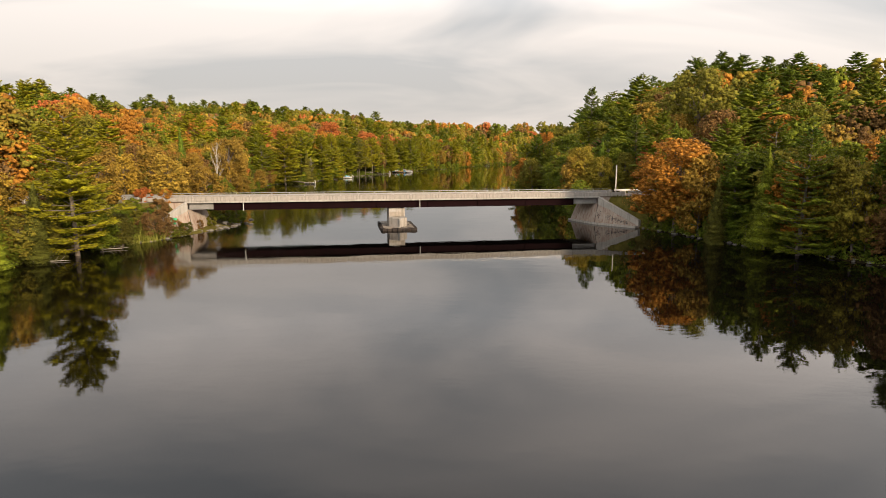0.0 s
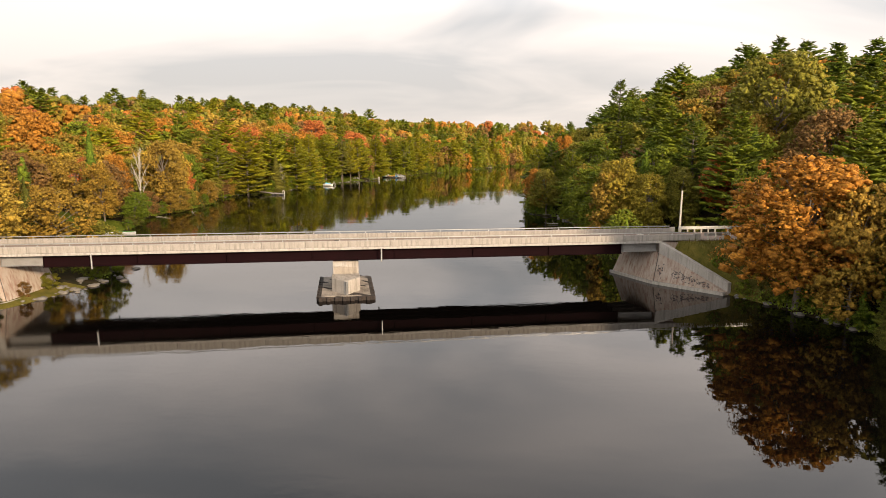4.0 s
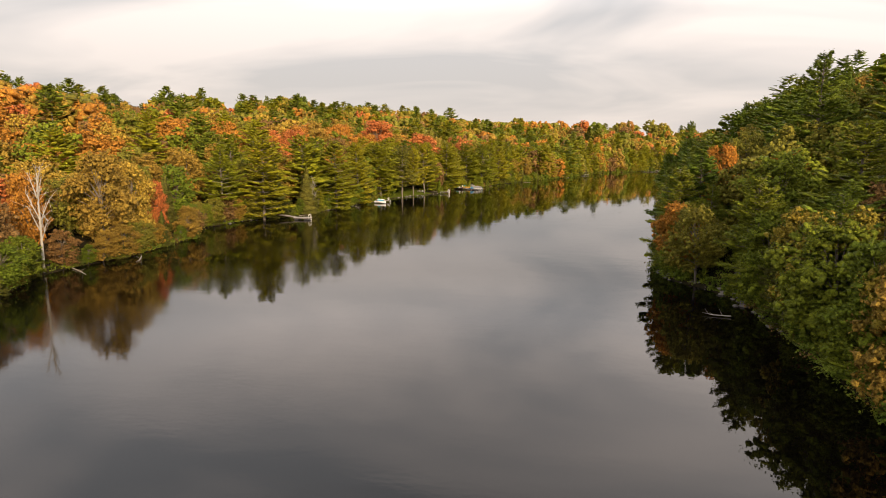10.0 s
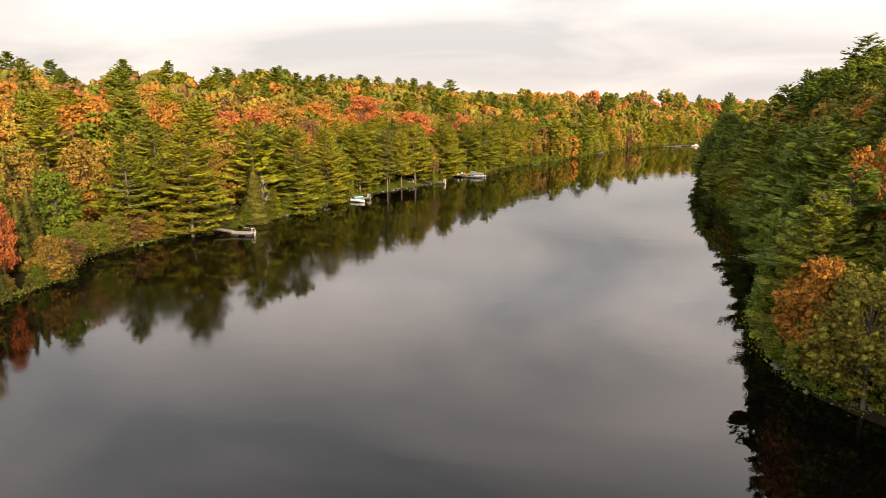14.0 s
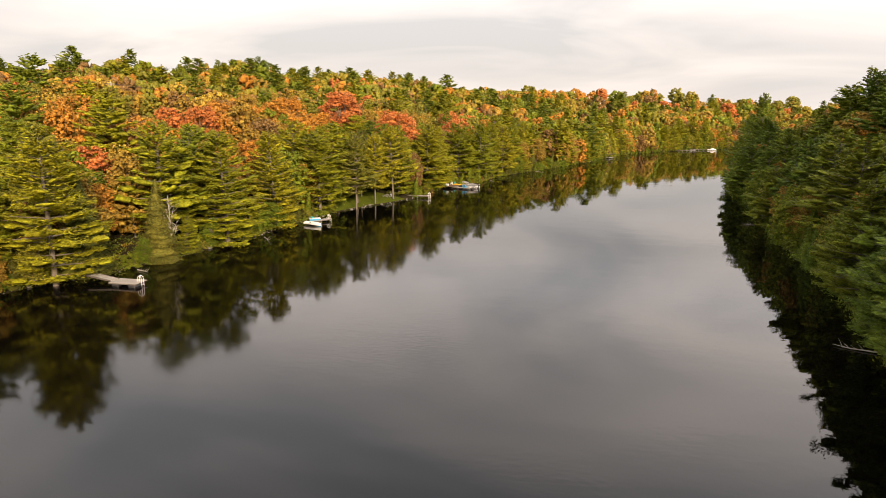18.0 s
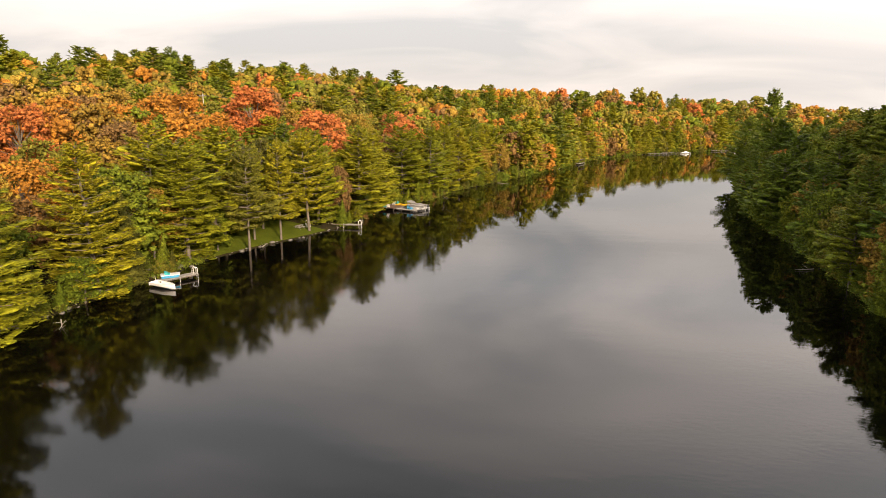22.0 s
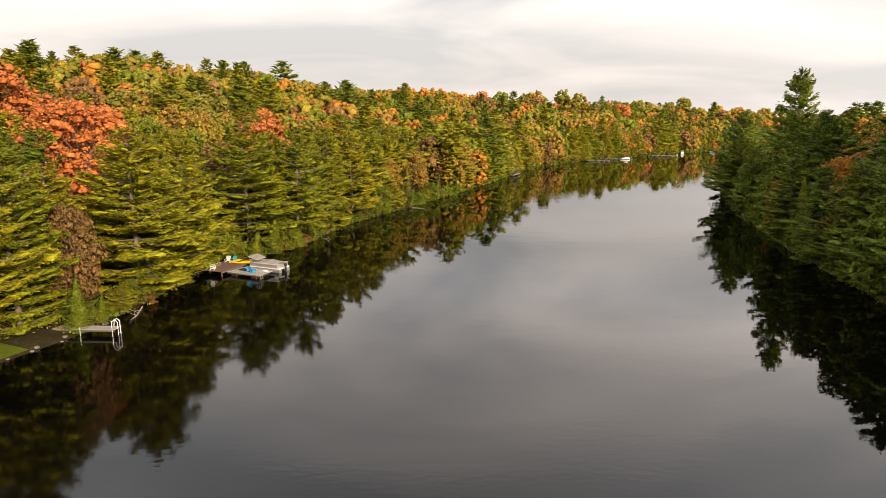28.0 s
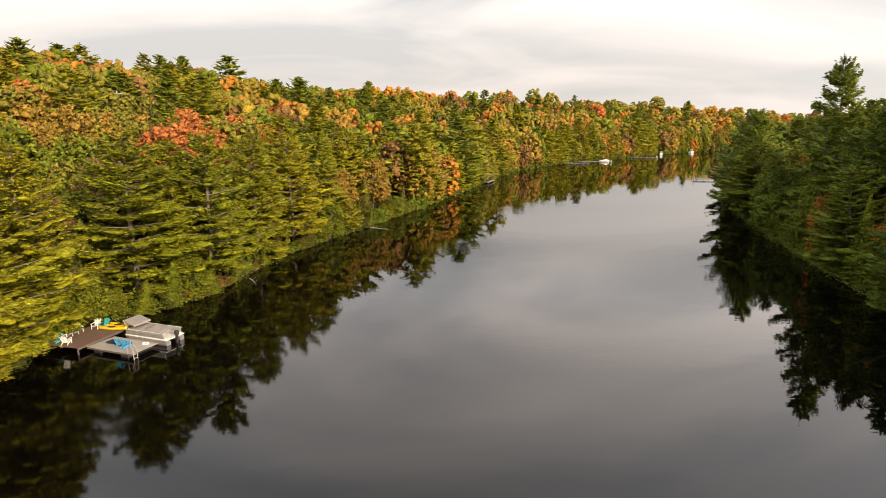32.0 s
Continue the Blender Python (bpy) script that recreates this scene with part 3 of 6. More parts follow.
def maple_arrays(rng, h, spread, blades, size, base=0.22, clumps=22, sub=8, fine=2):
    """Broad-leaved tree: forked limbs that end in uneven clumps of leaves."""
    fork = h * (base + 0.10)
    rows = [((0, 0, -0.6), (0.0, 0.1, fork), h * 0.018, h * 0.013)]
    C, R = [], []
    for k in range(clumps):
        f = (k + 0.5) / clumps
        zz = h * (base + (0.95 - base) * f ** 0.85)
        g = (zz / h - base) / (1 - base)
        rad = spread * (math.sin(math.pi * min(1, 0.16 + 0.80 * g)) ** 0.75) * (0.45 + 0.6 * rng.random() ** 0.6)
        az = k * 2.399 + rng.normal(0, 0.4)
        c = np.array([math.cos(az) * rad * 0.8, math.sin(az) * rad * 0.8, zz])
        C.append(c), R.append(h * (0.095 + 0.075 * rng.random()) * (1.15 - 0.45 * g) * min(1.15, (26 / clumps) ** 0.4))
        start = np.array([0, 0.1, min(zz * 0.72, fork + (zz - fork) * 0.45)])
        rows.append((start, c, h * 0.006, 0.02))
    rows.append(((0, 0.1, fork), (0, 0, h * 0.86), h * 0.012, 0.02))
    C, R = np.array(C), np.array(R)
    w = R ** 2 / (R ** 2).sum()
    pick = rng.choice(clumps, blades, p=w)
    dirs = unit(rng.normal(0, 1, (blades, 3)) + [0, 0, 0.25])
    rr = R[pick] * (0.55 + 0.52 * rng.random(blades) ** 0.5)
    c = C[pick] + dirs * rr[:, None] * [1.15, 1.15, 0.8]
    nrm = unit(dirs + rng.normal(0, 0.55, (blades, 3)))
    ax = unit(np.cross(nrm, rng.normal(0, 1, (blades, 3))))
    bx = np.cross(nrm, ax)
    s = size * (0.6 + 0.7 * rng.random(blades))[:, None]
    k = blades // 4
    s[:k] *= 1.5
    c[:k] = C[pick[:k]] + dirs[:k] * (rr[:k] * 0.5)[:, None]
    out = unit(c - [0, 0, h * (base + 0.35 * (1 - base))])
    # each bough is a bunch of smaller tufts
    if sub:
        own = np.repeat(np.arange(clumps), sub)
        td = unit(rng.normal(0, 1, (len(own), 3)) + [0, 0, 0.2])
        TC = C[own] + td * (R[own] * (0.40 + 0.58 * rng.random(len(own))))[:, None] * [1.15, 1.15, 0.8]
        TR = R[own] * (0.12 + 0.16 * rng.random(len(own))) * (20 / sub) ** 0.4
    else:
        TC, TR = C, R * 0.8
    axes = np.einsum("k,kj,ji->kji", TR, rng.uniform(0.75, 1.25, (len(TR), 3)), np.eye(3)) @ np.linalg.qr(rng.normal(0, 1, (len(TR), 3, 3)))[0]
    v, f, w = lumps(rng, TC, axes, fine, 0.30)
    mid = np.array([0, 0, h * (base + 0.35 * (1 - base))])
    return rows, joined((v, f, unit(w * 0.8 + unit(v - mid) * 0.5 + [0, 0, 0.1])), quads(c, ax * s, bx * s * 0.8, dirs * 0.8 + out * 0.6 + [0, 0, 0.15]))


def bare_arrays(rng, h, spread, twigs):
    """Leafless tree: forked pale limbs and many thin twigs."""
    rows = [((0, 0, -0.6), (0.2, 0, h * 0.35), h * 0.016, h * 0.011)]
    tips = []
    for k in range(9):
        az, f = k * 2.4 + rng.normal(0, 0.3), 0.28 + 0.06 * k
        p = np.array([0.2 * f, 0, h * min(f, 0.9)])
        q = p + [math.cos(az) * spread * (1 - f) * 0.7, math.sin(az) * spread * (1 - f) * 0.7, h * 0.24]
        rows.append((p, q, h * 0.006, 0.03))
        tips.append((p, q))
    rows.append(((0.2, 0, h * 0.35), (0.3, 0.1, h), h * 0.011, 0.02))
    for _ in range(twigs):
        p, q = tips[rng.integers(len(tips))]
        s = p + (q - p) * (0.35 + 0.65 * rng.random())
        rows.append((s, s + unit(rng.normal(0, 0.7, 3) + [0, 0, 1.0]) * h * (0.06 + 0.1 * rng.random()), 0.035, 0.008))
    return rows


PROTO = {}


def proto(kind, variant, lod):
    """Trunk and crown of one tree kind, variant and level of detail, 16 m high."""
    key = (kind, variant, lod)
    if key in PROTO:
        return PROTO[key]
    rng = np.random.default_rng(abs(hash_key(kind)) + variant * 17 + lod * 5)
    H = 16.0
    if kind in ("pine", "high_pine"):
        rows, (v, f, w) = pine_arrays(rng, H, 4.9 + 0.6 * variant, (15000, 4600, 500, 150, 17000, 1300)[lod], (0.19, 0.31, 0.50, 0.70, 0.17, 0.38)[lod], bare=0.24 if kind == "high_pine" else (0.03, 0.07, 0.14)[variant % 3], ragged=0.3 + 0.12 * variant, fine=(2, 2, 1, 1, 2, 2)[lod], pad=(0.78, 1.0, 1.0, 1.0, 0.70, 1.0)[lod])
    elif kind == "shrub":
        rows, (v, f, w) = maple_arrays(rng, H, 9.5, (2600, 1100, 700, 60, 2600, 900)[lod], (0.5, 0.75, 0.68, 3.0, 0.5, 0.68)[lod], base=0.0, clumps=16, sub=8, fine=1)
    elif kind == "cedar":
        rows, (v, f, w) = spruce_arrays(rng, H, 2.7 + 0.35 * variant, (7000, 2600, 420, 150, 12000, 1200)[lod], (0.15, 0.24, 0.42, 0.60, 0.12, 0.30)[lod], full=0.72 + 0.12 * variant, fine=(3, 2, 1, 1, 3, 2)[lod])
    else:
        rows, (v, f, w) = maple_arrays(rng, H, 4.6 + 0.5 * variant, (12000, 4200, 300, 120, 15000, 1300)[lod], (0.105, 0.17, 0.30, 0.45, 0.10, 0.24)[lod], base=(0.10, 0.16, 0.22)[variant % 3], clumps=(34, 28, 34, 44, 36, 26)[lod], sub=(24, 20, 5, 0, 30, 11)[lod], fine=1)
    near = lod in (0, 1, 4)
    tv, tf = limbs(rows if near else rows[:1], 6 if lod in (0, 4) else 4)
    if near:
        PROTO[key] = (mesh_from("trunk", tv, tf, BARK, smooth=True), mesh_from("crown", v, f, LEAF["green"], puff=w))
    else:
        PROTO[key] = (tv, tf, v, f, w)
    return PROTO[key]


def hash_key(s):
    return sum((i + 1) * ord(c) for i, c in enumerate(s))


HUE_WORD = {"pine": "yellow-green", "pine_dark": "dark green", "cedar": "olive green", "green": "green", "lime": "yellow-green", "yellow": "golden yellow",
            "gold": "golden olive", "ochre": "ochre", "orange": "orange", "red": "bright red", "rust": "rusty brown"}
NAME = {"pine": "pine_tree", "high_pine": "pine_tree", "cedar": "cedar_tree", "maple": "maple_tree", "shrub": "shrub"}
TAKEN = []


def tree(kind, hue, x, y, h, lod, wide=1.0, note="", lean=0.0):
    """One tree as a thing: an empty at its foot with trunk and crown."""
    variant = random.randrange(3)
    tm, cm = proto(kind, variant, lod)
    z = float(ground_z(x, y))
    s = h / 16.0
    turn = Matrix.Rotation(lean, 3, "Y") @ Euler((random.gauss(0, 0.025), random.gauss(0, 0.025), random.random() * 6.28)).to_matrix()
    m = Matrix.LocRotScale((x, y, max(z, -0.2) - 0.1), turn.to_quaternion(), (s * wide, s * wide, s))
    word = {"pine": "white pine with tiered needles", "high_pine": "white pine with a tall bare trunk", "cedar": "narrow cone-shaped cedar", "maple": "broad-leaved autumn tree", "shrub": "low leafy shrub"}[kind]
    ob = thing(NAME[kind], m, f"{HUE_WORD[hue]} {word} {note or {'shrub': 'at the waterline', 'high_pine': 'by the lawn'}.get(kind, 'on the wooded bank')}", "shrub" if kind == "shrub" else "tree", f"{NAME[kind]}s on the banks")
    for nm, me in (("trunk", tm), ("crown", cm)):
        p = new(nm, me)
        p.parent = ob
        if nm == "crown":
            p.material_slots[0].link = "OBJECT"
            p.material_slots[0].material = LEAF[hue]
    TAKEN.append((x, y))
    return ob


FAR = {}


def far_tree(kind, hue, x, y, h, wide=1.0, lod=2):
    tv, tf, v, f, w = proto(kind, random.randrange(3), lod)
    s, a = h / 16.0, random.random() * 6.28
    R = np.array([[math.cos(a) * s * wide, -math.sin(a) * s * wide, 0], [math.sin(a) * s * wide, math.cos(a) * s * wide, 0], [0, 0, s]])
    off = np.array([x, y, float(ground_z(x, y)) - 0.2])
    FAR.setdefault((kind, hue), []).append(((v @ R.T + off).astype(np.float32), f, (w @ (R / s).T).astype(np.float32)))
    FAR.setdefault(("trunk", ""), []).append(((tv @ R.T + off).astype(np.float32), tf, np.tile(np.float32([0, 0, 1]), (len(tv), 1))))


def far_done():
    V, F, I, W, base, mats = [], [], [], [], 0, []
    for (kind, hue), rows in FAR.items():
        mats.append(BARK if kind == "trunk" else LEAF[hue])
        for v, f, w in rows:
            V.append(v), W.append(w), F.append(f + base), I.append(np.full(len(f), len(mats) - 1))
            base += len(v)
    me = mesh_from("far_woods", np.concatenate(V), np.concatenate(F), mats, np.concatenate(I), puff=np.concatenate(W))
    tagged(new("far_woods", me), "mixed autumn woods of orange, yellow and green covering the hills", "woods", kind="stuff")


HILL_MIX = [("maple", "orange", 18), ("maple", "ochre", 14), ("maple", "lime", 20), ("maple", "green", 15), ("maple", "gold", 11), ("maple", "rust", 8),
            ("maple", "red", 3), ("pine", "green", 8), ("pine", "pine", 6), ("cedar", "cedar", 6)]
HILL_GOLD = [("maple", "orange", 27), ("maple", "ochre", 24), ("maple", "yellow", 9), ("maple", "lime", 11), ("maple", "green", 9), ("maple", "rust", 10), ("maple", "red", 3), ("pine", "green", 5), ("pine", "pine", 3), ("cedar", "cedar", 3)]
SHORE_MIX = [("pine", "pine", 42), ("cedar", "cedar", 16), ("maple", "lime", 8), ("maple", "ochre", 9), ("maple", "rust", 7), ("maple", "green", 8), ("pine", "green", 6)]
FLAT_MIX = [("maple", "yellow", 14), ("maple", "ochre", 24), ("maple", "rust", 20), ("maple", "lime", 14), ("cedar", "cedar", 14), ("maple", "red", 2), ("pine", "pine", 8), ("cedar", "pine_dark", 5)]
RIGHT_NEAR = [("maple", "green", 17), ("maple", "lime", 18), ("maple", "gold", 11), ("maple", "ochre", 9), ("maple", "orange", 12), ("maple", "rust", 9), ("pine", "green", 13), ("pine", "pine_dark", 9), ("cedar", "pine_dark", 7)]
RIGHT_MIX = [("pine", "pine_dark", 18), ("pine", "green", 22), ("cedar", "pine_dark", 14), ("cedar", "green", 10), ("maple", "green", 18), ("maple", "lime", 10), ("cedar", "cedar", 7), ("maple", "ochre", 3), ("maple", "orange", 2)]
RIGHT_HILL = [("pine", "pine_dark", 14), ("maple", "green", 26), ("maple", "lime", 22), ("cedar", "pine_dark", 12), ("maple", "ochre", 9), ("maple", "orange", 6), ("pine", "green", 14)]


def choose(mix):
    r = random.random() * sum(w for *_, w in mix)
    for k, h, w in mix:
        r -= w
        if r <= 0:
            return k, h
    return mix[0][:2]


def free(x, y, r):
    return all((x - a) ** 2 + (y - b) ** 2 > r * r for a, b in TAKEN[-900:])


def on_road(x, y, margin):
    s = (x + 5.2) * B_U.x + (y - 100.65) * B_U.y
    v = abs((x + 5.2) * B_N.x + (y - 100.65) * B_N.y - 3.12)
    return v < margin


def land_point(side, y, d):
    xs, ys = (XL, YL) if side < 0 else (XR, YR)
    sl = (np.interp(y + 6, ys, xs) - np.interp(y - 6, ys, xs)) / 12
    k = math.sqrt(1 + sl * sl)
    return float(np.interp(y, ys, xs) + side * d / k), float(y - side * d * sl / k)


def open_lawn(x, y):
    """Clearings that stay free of trees: the lawns by the bridge and by the cottages, and the road."""
    return on_road(x, y, 6.2) or (-75 < x < -50 and 120 < y < 152) or (-60.5 < x < -46 and 304 < y < 338) or (-45.6 < x < -39 and 361.5 < y < 372.5) or (33 < x < 50 and 100 < y < 112) or (22 < x < 31 and 171 < y < 181)


def hero(kind, hue, x, y, top, lod=0, wide=1.0, note=""):
    """A tree that stands out, by its foot in plan and the height of its top above the water."""
    return tree(kind, hue, x, y, top - max(0.0, float(ground_z(x, y))), lod, wide, note)


def undergrowth():
    """Low leafy growth under the first trees, down to the waterline."""
    rng = np.random.default_rng(12)
    hues = ["cedar", "green", "rust", "ochre", "pine_dark"]
    V, F, I, W, base = [], [], [], [], 0
    for side in (-1, 1):
        weights = [0.26, 0.34, 0.03, 0.02, 0.35] if side < 0 else [0.10, 0.22, 0.03, 0.02, 0.63]
        for d0 in (0.2, 1.0, 2.2, 3.6, 5.5, 8.0, 11.0):
            y = 36.0
            while y < 475:
                y += rng.uniform(0.7, 1.5) * (1 + d0 * 0.06)
                x, yy = land_point(side, y, d0 + rng.normal(0, 0.4))
                if open_lawn(x, yy) or on_road(x, yy, 7.5) or (side < 0 and (122 < yy < 148 or (148 <= yy < 236 and d0 > 0.5) or 307 < yy < 335 or 361 < yy < 372)):
                    continue
                n = 34
                h = rng.uniform(0.4, 1.2)
                z = max(0.12, float(ground_z(x, yy)))
                c = np.stack([x + rng.normal(0, 0.55, n), yy + rng.normal(0, 0.55, n), z + h * rng.random(n)], 1)
                ax = unit(rng.normal(0, 1, (n, 3)))
                bx = unit(np.cross(ax, rng.normal(0, 1, (n, 3))))
                sz = rng.uniform(0.08, 0.19, (n, 1))
                v, f, w = quads(c, ax * sz, bx * sz * 0.7, c - [x + side * 0.4, yy, z - 0.2])
                V.append(v), W.append(w), F.append(f + base), I.append(np.full(n, rng.choice(5, p=weights)))
                base += len(v)
    me = mesh_from("undergrowth", np.concatenate(V), np.concatenate(F), [LEAF[h] for h in hues], np.concatenate(I), puff=np.concatenate(W))
    tagged(new("undergrowth", me), "tangled low bushes under the trees along both shores", "undergrowth", kind="stuff")


def plant():
    # trees that stand out: kind, hue, foot x, y, top, width factor
    for row in (
        ("pine", "pine", -47.5, 69, 18.5, 1.1), ("cedar", "cedar", -49.5, 64, 10, 1.2), ("cedar", "green", -51.5, 59, 12.5, 1.3), ("maple", "ochre", -69, 151, 13, 1.0),
        ("maple", "orange", -79, 173, 14.5, 0.8), ("cedar", "pine_dark", -78, 162, 20, 0.75), ("maple", "ochre", -72, 181, 17.5, 0.95), ("maple", "yellow", -73, 189, 16, 0.9),
        ("maple", "red", -74.5, 198, 12, 0.6), ("pine", "pine", -78, 227, 18.5, 1.0), ("cedar", "cedar", -71, 241, 17, 1.2), ("pine", "pine", -72, 236, 21.5, 1.2),
        ("cedar", "cedar", -67.5, 252, 13.5, 1.35), ("cedar", "cedar", -49.5, 67.4, 8.5, 1.4), ("maple", "green", -46.6, 73, 5.5, 1.3), ("maple", "cedar", -45.8, 76.5, 5, 1.3), ("cedar", "green", -53.5, 62, 11, 1.4),
        ("maple", "lime", -49, 74.5, 9, 0.9), ("maple", "rust", -53, 76, 11, 1.0), ("maple", "green", -51, 71, 8, 1.2),
    ):
        hero(*row[:5], 0, row[5])
    for row in (
        ("pine", "pine", -64.5, 267, 20.5, 1.3), ("pine", "pine", -63, 283, 20, 1.15), ("cedar", "cedar", -63.5, 289, 14, 1.2), ("high_pine", "pine", -61.5, 302, 20, 1.1),
        ("high_pine", "lime", -56.6, 313, 19, 0.75), ("high_pine", "pine", -58.5, 319, 18, 0.7), ("high_pine", "pine", -54.8, 322.5, 19, 0.75), ("high_pine", "cedar", -60, 326, 19, 0.8), ("maple", "green", -61, 310, 9, 1.0), ("pine", "pine", -62.5, 303, 18, 1.2), ("high_pine", "pine", -52.4, 331, 20.5, 0.9), ("maple", "rust", -49.5, 342, 13, 0.75), ("pine", "pine", -52.5, 337, 20.5, 1.0),
        ("pine", "pine", -47.6, 351, 20.5, 1.25), ("pine", "pine", -48.5, 357, 20, 0.9), ("pine", "pine", -53, 372, 20.5, 1.0), ("pine", "pine", -47.4, 358.2, 17, 1.4), ("pine", "pine", -48.2, 366, 20, 1.1), ("cedar", "cedar", -47, 371, 12, 1.4), ("pine", "pine", -43.5, 379, 21, 1.25),
        ("pine", "pine", -37.5, 387, 21, 1.0), ("pine", "pine", -35.5, 403, 20.5, 1.15), ("pine", "pine", -32, 414, 19.5, 1.1),
    ):
        hero(*row[:5], 0, row[5])
    for row in (
        ("maple", "red", -89, 385, 31.5, 1.45), ("maple", "red", -101, 314, 25, 1.2), ("maple", "red", -62, 366, 24.5, 1.3), ("maple", "red", -50, 409, 22, 1.35), ("maple", "orange", -82, 350, 24, 1.3),
        ("maple", "orange", -96, 336, 26, 1.3), ("maple", "rust", -86, 322, 22, 1.2), ("maple", "red", -60, 440, 25, 1.2), ("maple", "orange", -44, 452, 22, 1.2), ("maple", "orange", -104, 372, 29, 1.3),
    ):
        hero(*row[:5], 0, row[5])
    for row in (
        ("maple", "orange", 37.8, 95.6, 15.8, 1.42), ("pine", "green", 49, 86, 18, 1.3), ("cedar", "green", 45, 79, 14.5, 1.0), ("cedar", "cedar", 40, 84, 10, 0.95), ("pine", "green", 47, 74, 15.5, 1.1),
        ("maple", "gold", 31, 140, 15, 1.05), ("maple", "lime", 39, 135, 12.6, 0.9), ("maple", "red", 44.5, 134, 15.8, 0.75), ("pine", "cedar", 27.5, 162, 11.5, 0.95), ("pine", "green", 28.5, 154, 15, 0.9), ("maple", "gold", 33.5, 135, 12.5, 0.9),
        ("maple", "orange", 28.5, 199, 20, 0.7), ("pine", "green", 24.5, 186, 14.5, 0.85), ("maple", "lime", 34, 205, 22, 0.8), ("pine", "pine_dark", 43, 203, 34, 1.0), ("maple", "lime", 60, 150, 34, 1.1),
    ):
        hero(*row[:5], 4, row[5])
    for row in (
        ("maple", "rust", 55, 124, 22, 1.15), ("maple", "orange", 66, 118, 21, 1.15), ("maple", "lime", 73, 128, 24, 1.2), ("maple", "rust", 63, 92, 17, 1.1), ("maple", "orange", 79, 110, 23, 1.2),
        ("maple", "gold", 48, 127, 12.5, 0.9), ("maple", "lime", 40.5, 141, 13.5, 0.95), ("maple", "gold", 53, 130, 16, 1.0), ("maple", "green", 60, 131, 17, 1.0), ("cedar", "pine_dark", 50, 136, 20, 1.1),
        ("maple", "ochre", 54, 148, 23, 1.1), ("pine", "pine_dark", 44, 146, 22, 1.0), ("cedar", "pine_dark", 36, 147, 16, 1.1),
    ):
        hero(*row[:5], 4, row[5])
    for row in (
        ("pine", "pine_dark", 61, 408, 32, 0.85), ("pine", "pine_dark", 59, 397, 24, 0.95), ("maple", "orange", 56, 384, 16, 0.9), ("pine", "pine_dark", 66, 446, 25, 1.0), ("pine", "pine_dark", 72, 458, 24, 1.0),
        ("maple", "orange", 53, 398, 11, 0.6), ("maple", "orange", 45, 330, 13, 0.7), ("pine", "green", 34, 252, 17, 1.0), ("pine", "pine_dark", 30, 226, 19, 1.0), ("maple", "ochre", 50, 352, 16, 0.8), ("pine", "pine_dark", 68, 340, 35, 1.0), ("maple", "green", 75, 346, 37, 1.1), ("pine", "pine_dark", 82, 352, 38, 1.0), ("maple", "green", 76, 360, 32, 1.1), ("maple", "green", 84, 366, 35, 1.1), ("pine", "pine_dark", 92, 374, 38, 1.0),
    ):
        hero(*row[:5], 0, row[5])
    # shrubs and low boughs over the waterline
    for side, mix in ((-1, (("cedar", 6), ("green", 7), ("ochre", 1), ("rust", 2), ("lime", 2), ("pine_dark", 4))), (1, (("pine_dark", 7), ("green", 6), ("cedar", 3)))):
        y = 42.0
        while y < 470:
            x, yy = land_point(side, y, random.uniform(0.2, 1.6))
            y += random.uniform(1.3, 2.9)
            if on_road(x, yy, 5.5) or (side < 0 and (122 < yy < 146 or 308 < yy < 341 or 288 < yy < 294 or 361 < yy < 373 or 237 < yy < 241)):
                continue
            hue = random.choices([h for h, _ in mix], [w for _, w in mix])[0]
            if side > 0:
                far_tree("shrub", hue, x, yy, random.uniform(1.2, 2.8), random.uniform(0.8, 1.1), 2)
            else:
                tree("shrub", hue, x, yy, random.uniform(0.9, 2.6), 1, random.uniform(0.9, 1.4))
    for x, y, hue, h in ((-50.5, 92, "red", 2.6), (-53, 95, "red", 2.2), (-47, 92, "orange", 2.4), (-46.5, 88, "rust", 3.2), (-49, 86, "green", 3.0), (-44, 89, "rust", 2.4), (-42.5, 94, "rust", 1.6),
                         (-41.8, 97.5, "lime", 2.0), (-41.5, 108, "green", 3.4), (47, 110.8, "rust", 1.5), (36, 120.5, "lime", 2.4), (41, 122, "green", 2.6), (47, 123.5, "lime", 2.2), (53, 125, "rust", 2.6), (59, 126, "green", 2.4)):
        tree("shrub", hue, x, y, h, 0, 1.0, "on the road bank")
